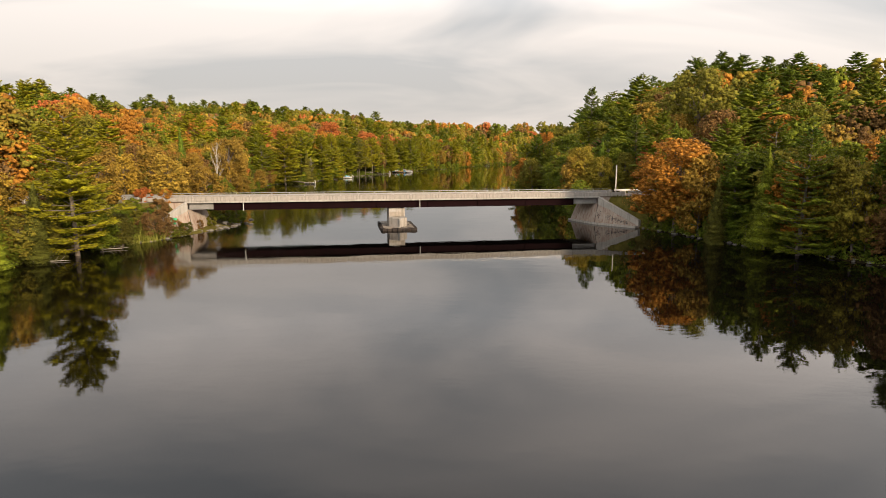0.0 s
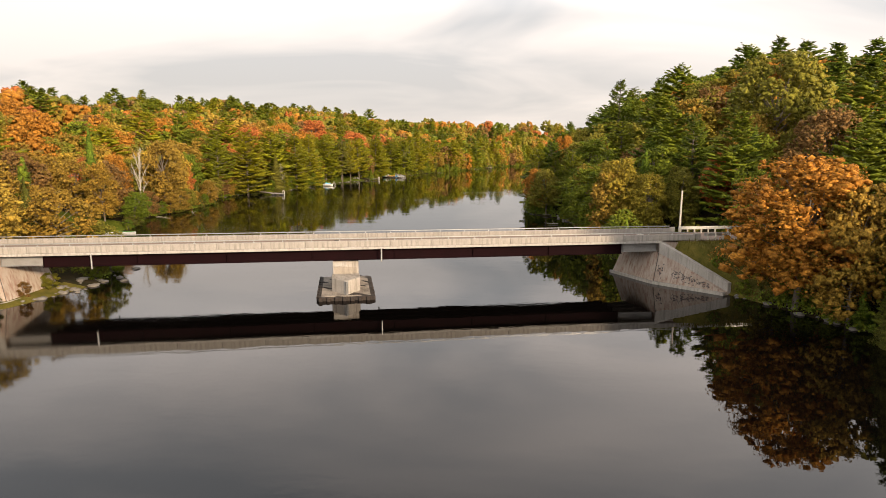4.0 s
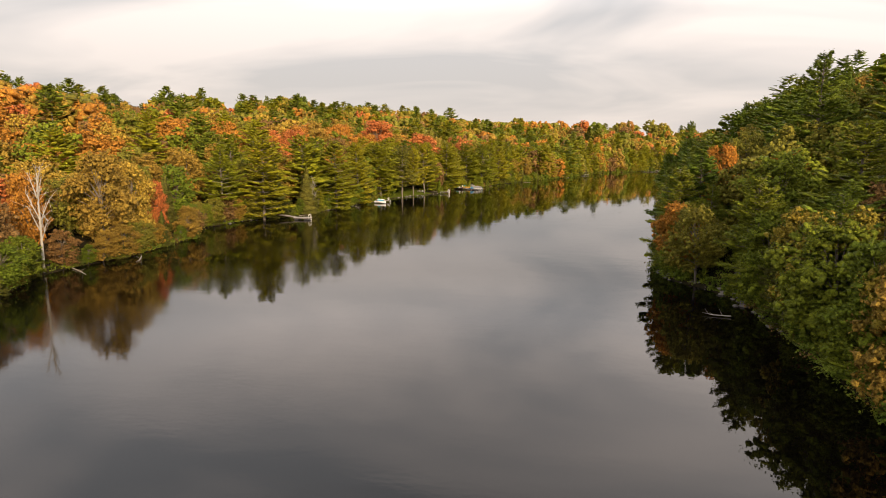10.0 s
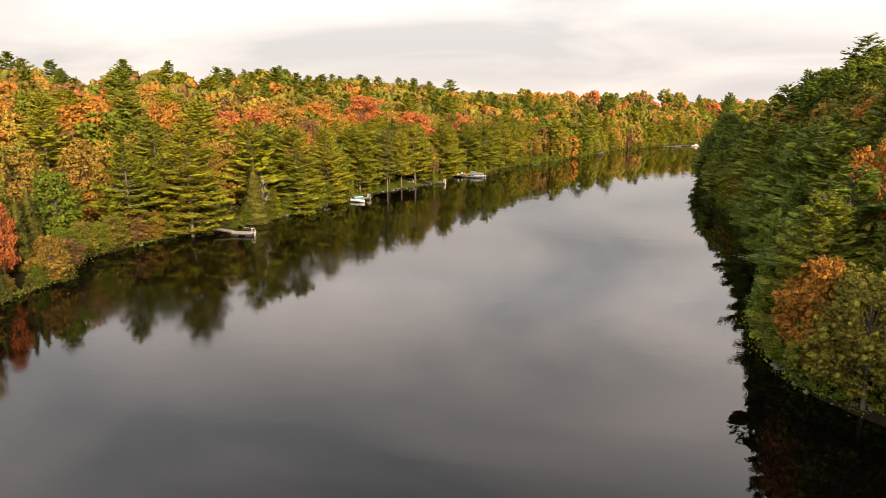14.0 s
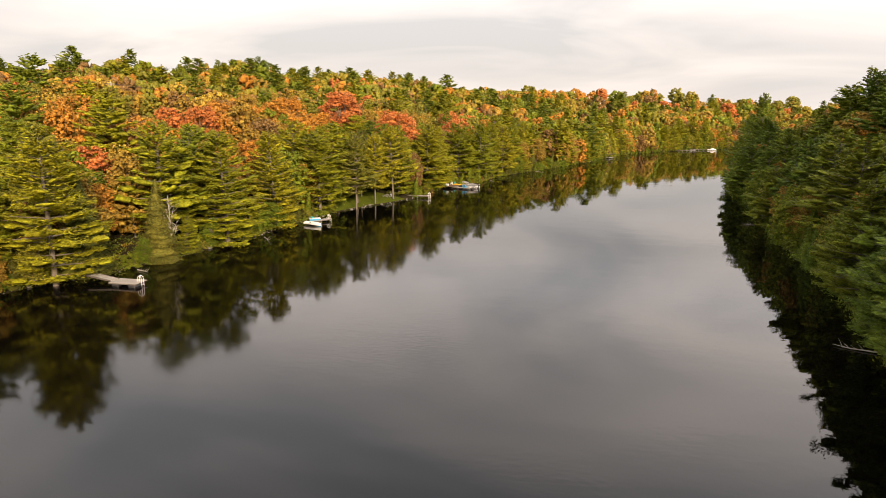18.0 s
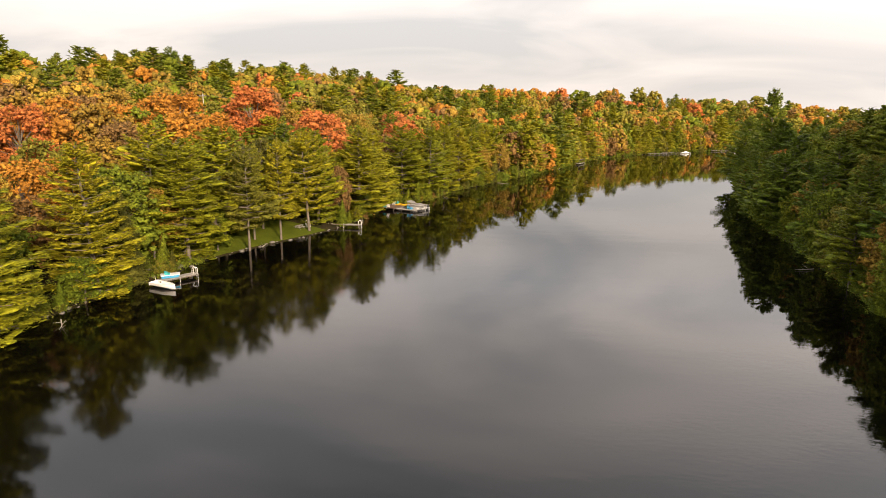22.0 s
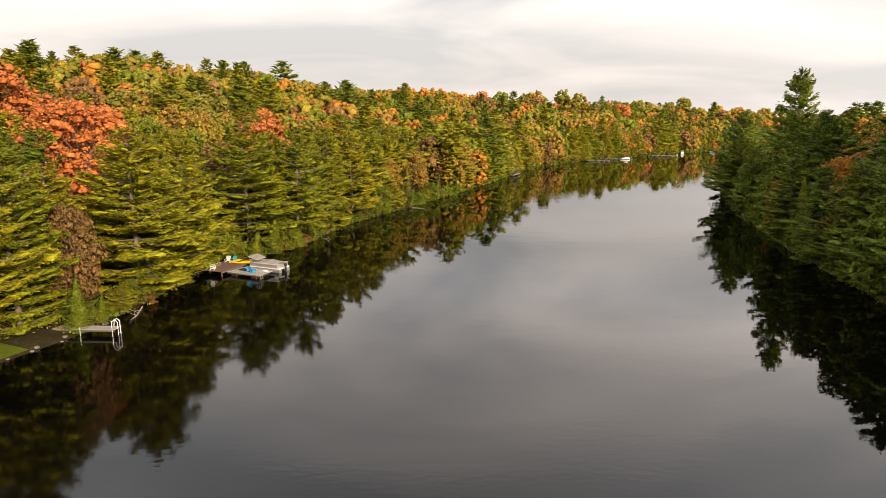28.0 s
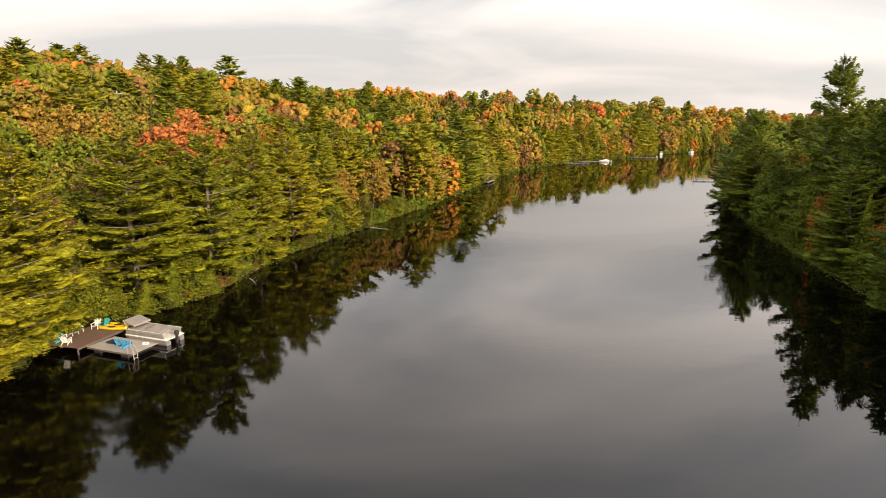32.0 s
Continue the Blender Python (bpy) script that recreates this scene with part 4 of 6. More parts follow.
    # first rows on both shores, built as single trees
    for side, y0, y1 in ((-1, 40, 470), (1, 40, 470)):
        for row, (d, gapm, lod) in enumerate(((0.7 if side < 0 else 1.5, 5.4 if side < 0 else 3.8, 0), (5.5, 5.6 if side < 0 else 4.6, 1), (11.0, 5.6, 1), (18.0, 6.2, 1), (26, 6.8, 1))):
            y = y0 + row * 1.7
            while y < y1:
                x, yy = land_point(side, y, d + random.gauss(0, 0.9))
                y += gapm * (0.75 + 0.5 * random.random())
                if open_lawn(x, yy) or not free(x, yy, 4.3 if side < 0 else 2.8) or (side > 0 and 108 < yy < 137 and x < 42):
                    continue
                dd, sd = shore_dist(np.array(x), np.array(yy))
                if dd < 0.15:
                    continue
                if side < 0:
                    mix = FLAT_MIX if yy < 210 else (SHORE_MIX if row < (2 if yy < 300 else 3) else HILL_GOLD if yy < 360 else HILL_MIX)
                else:
                    mix = RIGHT_NEAR if yy < 178 else RIGHT_MIX if row < 3 else RIGHT_HILL
                k, hue = choose(mix)
                tall = {"pine": 18, "cedar": 12, "maple": 13.0}[k] * (0.72 + 0.42 * random.random())
                if side < 0 and yy < 210:
                    tall *= 0.85
                if side > 0:
                    tall *= 0.92
                near = (row < 3 and side < 0 and 322 < yy < 412) or (row == 0 and side > 0 and 160 < yy < 235)
                first = row == 0
                if row == 4 or (row == 3 and side > 0):
                    far_tree(k, hue, x, yy, tall, 1.0 + 0.3 * random.random(), 5)
                    continue
                wide = 1.0 + 0.3 * random.random() + (0.15 if first else 0) - (0.25 if first and side > 0 else 0)
                tree(k, hue, x, yy, tall, 0 if near else 1, wide, lean=-side * (random.uniform(0.0, 0.10 if side < 0 else 0.05) if first else 0))
    # small conifers and saplings that hang over the water between them
    for side in (-1, 1):
        y = 44.0
        while y < 470:
            x, yy = land_point(side, y, random.uniform(0.3, 0.9) + (0.5 if side > 0 else 0))
            y += random.uniform(2.2, 3.8) if side < 0 else random.uniform(1.6, 2.8)
            if open_lawn(x, yy) or on_road(x, yy, 9) or not free(x, yy, 0.6) or (side < 0 and (288 < yy < 294 or 237 < yy < 241)):
                continue
            k, hue = random.choice((("cedar", "cedar"), ("pine", "pine"), ("maple", "green"), ("cedar", "green")) if side < 0 else (("cedar", "pine_dark"), ("pine", "pine_dark"), ("pine", "green"), ("maple", "green")))
            if side > 0:
                far_tree(k, hue, x, yy, random.uniform(3.0, 7.5), random.uniform(0.9, 1.2), 5)
                continue
            if yy < 236:
                k, hue = random.choice((("maple", "ochre"), ("maple", "rust"), ("maple", "green"), ("cedar", "cedar"), ("maple", "lime")))
                y -= 0.9
            tree(k, hue, x, yy, random.uniform(3.0, 7.0), 1, random.uniform(1.1, 1.5), "leaning over the water", lean=random.uniform(0.03, 0.18))
    # the woods behind
    step = 7.4
    for side in (-1, 1):
        y = 10.0
        while y < 800:
            d = 34.0 if 40 <= y < 468 else 1.5
            dmax = 205 if side < 0 else 120
            while d < dmax:
                x, yy = land_point(side, y + random.uniform(-3, 3), d + random.uniform(-2.5, 2.5))
                d += step * (1.0 if d < 120 else 1.25)
                dd, sd = shore_dist(np.array(x), np.array(yy))
                if dd < 1.0 or open_lawn(x, yy) or (sd != side) or not -100 < yy < 1100:
                    continue
                if 40 < yy < 468 and dd < 31:
                    continue
                k, hue = choose((SHORE_MIX if dd < 14 else HILL_GOLD if yy < 360 else HILL_MIX) if side < 0 else RIGHT_NEAR if yy < 260 else RIGHT_HILL)
                tall = {"pine": 19.5, "cedar": 14, "maple": 14.5}[k] * (0.75 + 0.45 * random.random())
                out_of_sight = abs(x) > 0.82 * (yy + 8) and yy < 190
                if out_of_sight and random.random() < 0.6:
                    continue
                lod = 5 if ((side < 0 and 30 < yy < 440 and dd < (78 if yy < 330 else 62) or side > 0 and 60 < yy < 260 and dd < 60) and not out_of_sight) else 2 if (dd < (90 if side < 0 else 60) and 70 < yy < 480 and not out_of_sight) else 3
                if side > 0:
                    tall *= 0.80
                far_tree(k, hue, x, yy, tall, 1.0 + 0.35 * random.random(), lod)
            y += step
    for side in (-1, 1):
        for d in (0.8, 4.5, 9.0):
            y = 466.0
            while y < 780:
                x, yy = land_point(side, y, d + random.uniform(-0.5, 1.0))
                y += random.uniform(2.6, 4.2) if d < 5 else 5.0
                k, hue = choose(SHORE_MIX + [("maple", "orange", 6)] if side < 0 else RIGHT_MIX)
                far_tree(k, hue, x, yy, random.uniform(5, 14) if d < 1 else random.uniform(11, 17), 1.25, 2)
    y = 440.0
    while y < 780:
        for side in (-1, 1):
            x, yy = land_point(side, y, random.uniform(0.1, 0.8))
            far_tree("shrub", random.choice(("cedar", "green", "pine_dark")), x, yy, random.uniform(1.6, 3.4), 1.2, 2)
        y += 1.9
    # tall pines along the skyline
    for k in range(34):
        x, yy = land_point(-1, 150 + k * 10 + random.uniform(-4, 4), random.uniform(135, 200))
        tree("pine", random.choice(("green", "pine_dark", "green")), x, yy, random.uniform(16, 22), 1, random.uniform(0.75, 1.0), "standing out on the ridge")
    # thicket on the road bank by the bridge
    for k in range(130):
        x = random.uniform(-78, -43.5)
        edge = 100.65 + 0.222 * (x + 5.2) - 3.0
        y = edge - random.uniform(1.6, 15)
        dd, sd = shore_dist(np.array(x), np.array(y))
        if dd < 0.4:
            continue
        tree("shrub", random.choices(("green", "cedar", "red", "rust", "lime", "pine_dark"), (7, 5, 3, 4, 2, 5))[0], x, y, random.uniform(1.0, 2.8), 0, random.uniform(0.8, 1.2), "on the road bank")
    # the last ridges before the sky
    for _ in range(900):
        x, y = random.uniform(-900, 1500), random.uniform(700, 1500)
        dd, sd = shore_dist(np.array(x), np.array(y))
        if dd > 20 and sd < 0:
            k, hue = choose(HILL_MIX)
            far_tree(k, hue, x, y, 20, 1.5, 3)
    far_done()
    undergrowth()
    # the pale leafless tree at the bend of the shore
    rng = np.random.default_rng(5)
    v, f = limbs(bare_arrays(rng, 15.5, 4.2, 90), 5)
    ob = thing("bare_tree", pose(-70.2, 166.5, 0.1), "pale leafless tree with many thin twigs at the waterline", "tree")
    new("trunk", mesh_from("trunk", v, f, BARK_PALE, smooth=True)).parent = ob
    for x, y, h in ((-66, 253, 11), (40, 262, 9), (38, 150, 12), (-52, 362, 10), (55.5, 79, 8), (53.5, 71.5, 9)):
        v, f = limbs(bare_arrays(rng, h, 3.0, 40), 4)
        ob = thing("bare_tree", pose(x, y, float(ground_z(x, y)) - 0.1, 0, 0, random.random() * 360), "grey leafless tree among the conifers", "tree")
        new("trunk", mesh_from("trunk", v, f, BARK_PALE, smooth=True)).parent = ob


# ---------------------------------------------------------------- bridge
def stained_concrete(name, c1, c2, streak, dark):
    """Weathered concrete with vertical run-off streaks and dark blotches of its own shape."""
    m, n, l, p = mat(name)
    c = n.new("ShaderNodeTexCoord").outputs["Object"]
    mp = n.new("ShaderNodeMapping")
    mp.inputs["Scale"].default_value = (2.2, 2.2, 0.16)
    l.new(c, mp.inputs[0])
    a = tex_noise(n, l, 0.5, 5, vec=c)
    st = tex_noise(n, l, 1.6, 5, 0.6, vec=mp.outputs[0])
    g = tex_noise(n, l, 22, 3, vec=c)
    col = ramp2(n, l, a, [(0.3, c1), (0.7, c2)])
    col = mixc(n, l, ramp2(n, l, st, [(0.46, (0, 0, 0)), (0.67, (streak, streak, streak))]), col, dark)
    col = mixc(n, l, 0.18, col, ramp2(n, l, g, [(0.35, (0.2, 0.18, 0.16)), (0.65, (0.7, 0.67, 0.62))]))
    l.new(col, p.inputs["Base Color"])
    p.inputs["Roughness"].default_value = 0.9
    bump(n, l, p, g, 0.25, 0.012)
    return m


PARAPET = stained_concrete("parapet_concrete", (0.22, 0.201, 0.179), (0.304, 0.281, 0.251), 0.75, (0.0988, 0.0912, 0.0798))
FASCIA = stained_concrete("fascia_concrete", (0.304, 0.289, 0.266), (0.395, 0.38, 0.353), 0.6, (0.137, 0.125, 0.11))
ABUTC = stained_concrete("abutment_concrete", (0.28, 0.215, 0.165), (0.42, 0.355, 0.29), 0.95, (0.20, 0.085, 0.045))
WINGC = stained_concrete("wing_concrete", (0.304, 0.285, 0.251), (0.395, 0.372, 0.334), 0.6, (0.122, 0.11, 0.095))
PIERC = stained_concrete("pier_concrete", (0.258, 0.232, 0.198), (0.372, 0.342, 0.304), 0.8, (0.114, 0.0912, 0.0684))
FILLC = surface("wet_concrete_fill", (0.045, 0.036, 0.03), (0.40, 0.35, 0.29), 0.7, 0.8, grain=9, bump_s=0.5, bump_d=0.05)
RUSTY = surface("rusty_sheet_pile", (0.014, 0.011, 0.010), (0.034, 0.024, 0.018), 1.5, 0.85, grain=20, bump_s=0.4, bump_d=0.02)
GREYSTEEL = surface("grey_painted_steel", (0.17, 0.165, 0.16), (0.24, 0.235, 0.225), 0.8, 0.6, grain=25, bump_s=0.1, bump_d=0.006)
ASPHALT = surface("worn_asphalt", (0.19, 0.142, 0.116), (0.245, 0.188, 0.156), 0.35, 0.92, grain=26, bump_s=0.35, bump_d=0.01)
TAR = surface("crack_tar", (0.035, 0.028, 0.024), (0.06, 0.05, 0.043), 3, 0.8)
PALECON = surface("pale_joint_concrete", (0.50, 0.46, 0.42), (0.60, 0.56, 0.51), 1.2, 0.85)
WOODPOLE = surface("weathered_pole_wood", (0.36, 0.33, 0.28), (0.50, 0.47, 0.41), 1.2, 0.9, grain=15, bump_s=0.4)
GREENPAINT = surface("green_spray_paint", (0.02, 0.36, 0.14), (0.03, 0.46, 0.2), 4, 0.6)
DARKPAINT = surface("black_spray_paint", (0.05, 0.045, 0.042), (0.09, 0.08, 0.075), 4, 0.8)
STAINC = stained_concrete("brown_stained_concrete", (0.19, 0.16, 0.125), (0.30, 0.26, 0.21), 0.8, (0.11, 0.085, 0.06))
PARAPET_TOP, RAIL_Z = 5.66, 5.90


def hull(bm, pts):
    vs = [bm.verts.new(p) for p in pts]
    bmesh.ops.convex_hull(bm, input=vs)
    bmesh.ops.recalc_face_normals(bm, faces=bm.faces)


def i_beam(bm, x0, x1, y, z0, z1, w, web):
    box(bm, x0, x1, y - w / 2, y + w / 2, z0, z0 + 0.06)
    box(bm, x0, x1, y - w / 2, y + w / 2, z1 - 0.05, z1)
    box(bm, x0, x1, y - web / 2, y + web / 2, z0 + 0.06, z1 - 0.05)
    k = int((x1 - x0) / 9)
    for i in range(k + 1):
        x = x0 + 0.1 + (x1 - x0 - 0.2) * i / max(k, 1)
        box(bm, x - 0.012, x + 0.012, y - w * 0.42, y + w * 0.42, z0 + 0.06, z1 - 0.05)


def build_bridge():
    br = thing("bridge", B_M, "weathered concrete road bridge on dark red steel girders", "bridge")
    g = bmesh.new()
    box(g, ABUT_L, ABUT_R, 0.10, 6.15, 4.72, 4.93)
    part("deck", g, CONCRETE, br)
    for near in (True, False):
        y0, y1 = (0.0, 0.32) if near else (5.93, 6.25)
        out = y0 if near else y1
        g = bmesh.new()
        box(g, ABUT_L, ABUT_R, y0 - (0.05 if near else 0.0), y1 + (0.0 if near else 0.05), 4.66, 4.93, bevel=0.02)
        fascia = part("edge_beam", g, FASCIA, br, "pale concrete edge beam with drip stains")
        s = -45.6
        pan = bmesh.new()
        box(pan, 0.012, 4.648, y0, y1, 4.94, PARAPET_TOP, bevel=0.025)
        me = None
        for k in range(18):
            x = s + k * 4.66
            if me is None:
                ob = part("parapet_panel", pan, PARAPET, br)
                me = ob.data
            else:
                ob = new("parapet_panel", me)
                ob.parent = br
            ob.location.x = x
        # end posts
        for x in (s - 0.7, s + 18 * 4.66 + 0.02):
            g = bmesh.new()
            box(g, x, x + 0.68, y0 - 0.04, y1 + 0.04, 4.6, PARAPET_TOP + 0.12, bevel=0.03)
            part("end_block", g, PARAPET, br)
        ym = (y0 + y1) / 2
        g = bmesh.new()
        x_end = s + 18 * 4.66
        box(g, s, x_end, ym - 0.035, ym + 0.035, RAIL_Z - 0.05, RAIL_Z + 0.05, bevel=0.02)
        rail = part("handrail", g, METAL_GREY, br, "galvanised steel handrail on short posts")
        me = None
        for k in range(27):
            x = s + 1.1 + k * 3.07
            if me is None:
                g = bmesh.new()
                box(g, -0.10, 0.10, ym - 0.07, ym + 0.07, PARAPET_TOP, PARAPET_TOP + 0.025)
                tube(g, (-0.05, ym, PARAPET_TOP + 0.02), (0, ym, RAIL_Z - 0.04), 0.05, 0.04, 6)
                ob = part("rail_post", g, METAL_GREY, rail)
                me = ob.data
            else:
                ob = new("rail_post", me)
                ob.parent = rail
            ob.location.x = x
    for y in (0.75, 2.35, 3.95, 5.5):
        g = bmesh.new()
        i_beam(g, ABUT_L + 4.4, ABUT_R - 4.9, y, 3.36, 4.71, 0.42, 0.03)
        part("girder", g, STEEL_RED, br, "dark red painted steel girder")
        for x0, x1 in ((ABUT_L + 0.4, ABUT_L + 4.38), (ABUT_R - 4.88, ABUT_R - 0.35)):
            g = bmesh.new()
            i_beam(g, x0, x1, y, 3.56, 4.70, 0.42, 0.03)
            part("girder_end", g, GREYSTEEL, br, "grey painted girder end")
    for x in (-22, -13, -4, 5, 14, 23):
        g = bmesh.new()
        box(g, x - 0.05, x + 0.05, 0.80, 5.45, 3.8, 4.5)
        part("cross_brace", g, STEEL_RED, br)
    for x in (0.0, -30.2):
        for y in (-0.10, 6.35):
            g = bmesh.new()
            tube(g, (x, y, 3.22), (x, y, 4.80), 0.085, None, 10)
            pipe = part("drain_pipe", g, METAL_GREY, br, "grey steel deck drain pipe")
            g = bmesh.new()
            box(g, x - 0.14, x + 0.14, y - 0.02, y + (0.24 if y < 0 else -0.24), 3.62, 3.68)
            part("bracket", g, STEEL_RED, pipe)
    # pier: sheet-pile box, concrete fill, nosed shaft
    s0, s1, v0, v1 = -6.95, -1.1, -3.7, 7.0
    ring, n = [], 0
    per = 0.80
    for (ax, ay), (bx, by) in (((s0, v0), (s1, v0)), ((s1, v0), (s1, v1)), ((s1, v1), (s0, v1)), ((s0, v1), (s0, v0))):
        L = math.hypot(bx - ax, by - ay)
        k = int(L / per)
        ux, uy = (bx - ax) / L, (by - ay) / L
        nx, ny = uy, -ux
        for i in range(k):
            for f, o in ((0.0, 0.0), (0.12, 0.2), (0.5, 0.2), (0.62, 0.0)):
                t = (i + f) / k * L
                ring.append((ax + ux * t + nx * o, ay + uy * t + ny * o))
    pier = None
    g = bmesh.new()
    prism(g, ring, -3.0, [0.14 + 0.07 * ((i // 4) % 3 == 0) + 0.03 * math.sin(i * 1.7) for i in range(len(ring))])
    pile = part("sheet_pile_box", g, RUSTY, br, "rusty corrugated sheet-pile box round the pier foot")
    g = bmesh.new()
    bmesh.ops.create_grid(g, x_segments=12, y_segments=20, size=1.0)
    for v in g.verts:
        x, y = s0 + 0.3 + (v.co.x + 1) / 2 * (s1 - s0 - 0.6), v0 + 0.3 + (v.co.y + 1) / 2 * (v1 - v0 - 0.6)
        v.co = (x, y, 0.20 + 0.08 * noise.noise((x * 0.7, y * 0.7, 0)))
    r = bmesh.ops.extrude_face_region(g, geom=list(g.faces))
    bmesh.ops.translate(g, vec=(0, 0, -0.6), verts=[e for e in r["geom"] if isinstance(e, bmesh.types.BMVert)])
    bmesh.ops.recalc_face_normals(g, faces=g.faces)
    part("pile_fill", g, FILLC, pile, "stained rough concrete fill")
    g = bmesh.new()
    prism(g, [(-4.0, -2.95), (-2.45, -0.9), (-2.45, 1.12), (-5.55, 1.12), (-5.55, -0.9)], 0.0, 1.72)
    bmesh.ops.bevel(g, geom=list(g.edges), offset=0.05, segments=1, affect="EDGES")
    part("pier_nose", g, PIERC, br, "pale pointed concrete ice breaker nose")
    g = bmesh.new()
    prism(g, [(-5.45, 1.10), (-2.55, 1.10), (-2.55, 5.6), (-5.45, 5.6)], 0.0, 3.2)
    bmesh.ops.bevel(g, geom=list(g.edges), offset=0.04, segments=1, affect="EDGES")
    part("pier_shaft", g, PIERC, br, "stained concrete pier shaft")
    g = bmesh.new()
    box(g, -5.45, -3.9, 1.02, 1.10, 2.6, 3.19, bevel=0.02)
    part("patch", g, FASCIA, br, "paler concrete repair patch")
    g = bmesh.new()
    box(g, -5.2, -2.75, 1.055, 1.10, 1.74, 2.5, bevel=0.015)
    part("stain_band", g, STAINC, br, "brown stained band of old concrete")
    g = bmesh.new()
    hull(g, [(x, y, z) for z in (0.25, 1.66) for x, y in ((-4.0, -3.0), (-4.22, -2.70), (-3.78, -2.70), (-4.0, -2.6))])
    part("nose_plate", g, METAL_GREY, br, "grey steel plate on the pier nose")
    for y in (0.75, 2.35, 3.95, 5.3):
        g = bmesh.new()
        box(g, -4.5, -3.5, y - 0.3 + (0.55 if y < 1 else 0), y + 0.3 + (0.55 if y < 1 else 0), 3.19, 3.37, bevel=0.01)
        part("bearing", g, FASCIA, br)
    # abutments with splayed wing walls; the far bank's is the mirror of the near one's
    for mir in (False, True):
        def mx(x):
            return (ABUT_L + ABUT_R) - x - 0.6 if mir else x + 0.6
        g = bmesh.new()
        hull(g, [(mx(x), y, z) for x, y, z in ((29.9, 6.7, -1.5), (31.9, -0.5, -1.5), (30.3, 6.7, 0.0), (32.2, -0.5, 0.0), (31.6, 6.35, 3.55), (32.9, 0.1, 3.55), (36, 6.35, 3.55), (36, 0.1, 3.55), (36, 6.7, -1.5), (36, -0.5, -1.5))])
        ab = part("abutment", g, ABUTC, br, "battered concrete abutment with rust streaks")
        g = bmesh.new()
        hull(g, [(mx(x), y, z) for x, y, z in ((33.35, 0.1, 3.5), (33.35, 6.25, 3.5), (36, 0.1, 3.5), (36, 6.25, 3.5), (33.35, 0.1, 4.7), (33.35, 6.25, 4.7), (36, 0.1, 4.7), (36, 6.25, 4.7))])
        part("back_wall", g, ABUTC, ab)
        g = bmesh.new()
        hull(g, [(mx(x), y, z) for z in (-1.2, 0.12) for x, y in ((29.92, 6.75), (31.92, -0.55), (32.6, -0.4), (30.6, 6.75))])
        part("footing", g, WINGC, ab, "pale footing ledge at the waterline")
        g = bmesh.new()
        tube(g, (mx(32.24), -0.5, 0.05), (mx(33.02), 0.0, 3.5), 0.035, None, 6)
        part("joint_seam", g, DARKPAINT, ab)
        for far in (False, True):
            def my(y):
                return 6.25 - y if far else y
            g = bmesh.new()
            hull(g, [(mx(x), my(y), z) for x, y, z in ((32.2, -0.5, -1.5), (37.1, -7.4, -1.5), (32.3, -0.45, 0.0), (37.2, -7.3, 0.0), (33.15, 0.0, 3.7), (37.75, -6.95, 0.25), (34.6, 0.0, -1.5), (38.3, -6.9, -1.5), (33.9, 0.0, 3.7), (38.2, -6.9, 0.25))])
            wg = part("wing_wall", g, ABUTC, br, "sloping splayed wing wall with dark stains")
            g = bmesh.new()
            hull(g, [(mx(x), my(y), z) for x, y, z in ((33.0, 0.0, 3.45), (37.62, -7.15, 0.0), (33.0, 0.0, 4.86), (37.62, -7.15, 1.15), (33.55, 0.05, 3.45), (38.15, -7.0, 0.0), (33.55, 0.05, 4.86), (38.15, -7.0, 1.15))])
            bmesh.ops.bevel(g, geom=list(g.edges), offset=0.03, segments=1, affect="EDGES")
            part("coping", g, WINGC, wg, "pale raised concrete coping with run-off streaks")
            g = bmesh.new()
            hull(g, [(mx(x), my(y), z) for z in (-1.2, 0.11) for x, y in ((31.95, -0.62), (36.85, -7.52), (37.4, -7.2), (32.6, -0.4))])
            part("footing", g, WINGC, wg)
            if not mir and not far:
                # scrawl of faded spray marks
                rng = random.Random(4)
                a, b = Vector((33.15, -0.75, 0)), Vector((37.9, -7.15, 0))
                A0, B0, A1, B1 = Vector((32.9, -0.45, 0)), Vector((37.8, -7.3, 0)), Vector((33.75, 0, 3.7)), Vector((38.35, -6.95, 0.25))
                d = (B0 - A0).normalized()
                out = Vector((d.y, -d.x, 0))
                for k in range(190):
                    f, gg = (rng.uniform(0.24, 0.78), rng.gauss(0.47, 0.10)) if k > 40 else (rng.uniform(0.02, 0.10), rng.gauss(0.42, 0.09))
                    p = A0.lerp(B0, f).lerp(A1.lerp(B1, f), gg)
                    p = p + out * min((q.center - p).dot(q.normal) / q.normal.dot(out) for q in wg.data.polygons if q.normal.dot(out) > 0.1)
                    up_v = (A1.lerp(B1, f) - A0.lerp(B0, f)).normalized()
                    w, h = rng.uniform(0.03, 0.20), rng.uniform(0.03, 0.13)
                    g = bmesh.new()
                    hull(g, [p + out * e + d * (w * i_ + 0.3 * h * j_) + up_v * (h * j_) for e in (-0.06, 0.02) for i_ in (-0.5, 0.5) for j_ in (-0.5, 0.5)])
                    part("spray_mark", g, DARKPAINT, wg)
            if mir and not far:
                g = bmesh.new()
                c = Vector((mx(34.6), -2.9, 2.1))
                for dx, dz, r in ((0, 0, 0.42), (0.35, 0.22, 0.3), (-0.3, 0.25, 0.3), (0.1, -0.4, 0.25)):
                    bmesh.ops.create_uvsphere(g, u_segments=10, v_segments=6, radius=r, matrix=Matrix.Translation(c + Vector((dx, -dx * 1.2, dz))) @ Matrix.Diagonal((1, 1, 1, 1)))
                part("green_spray_mark", g, GREENPAINT, wg, "bright green spray paint blot")


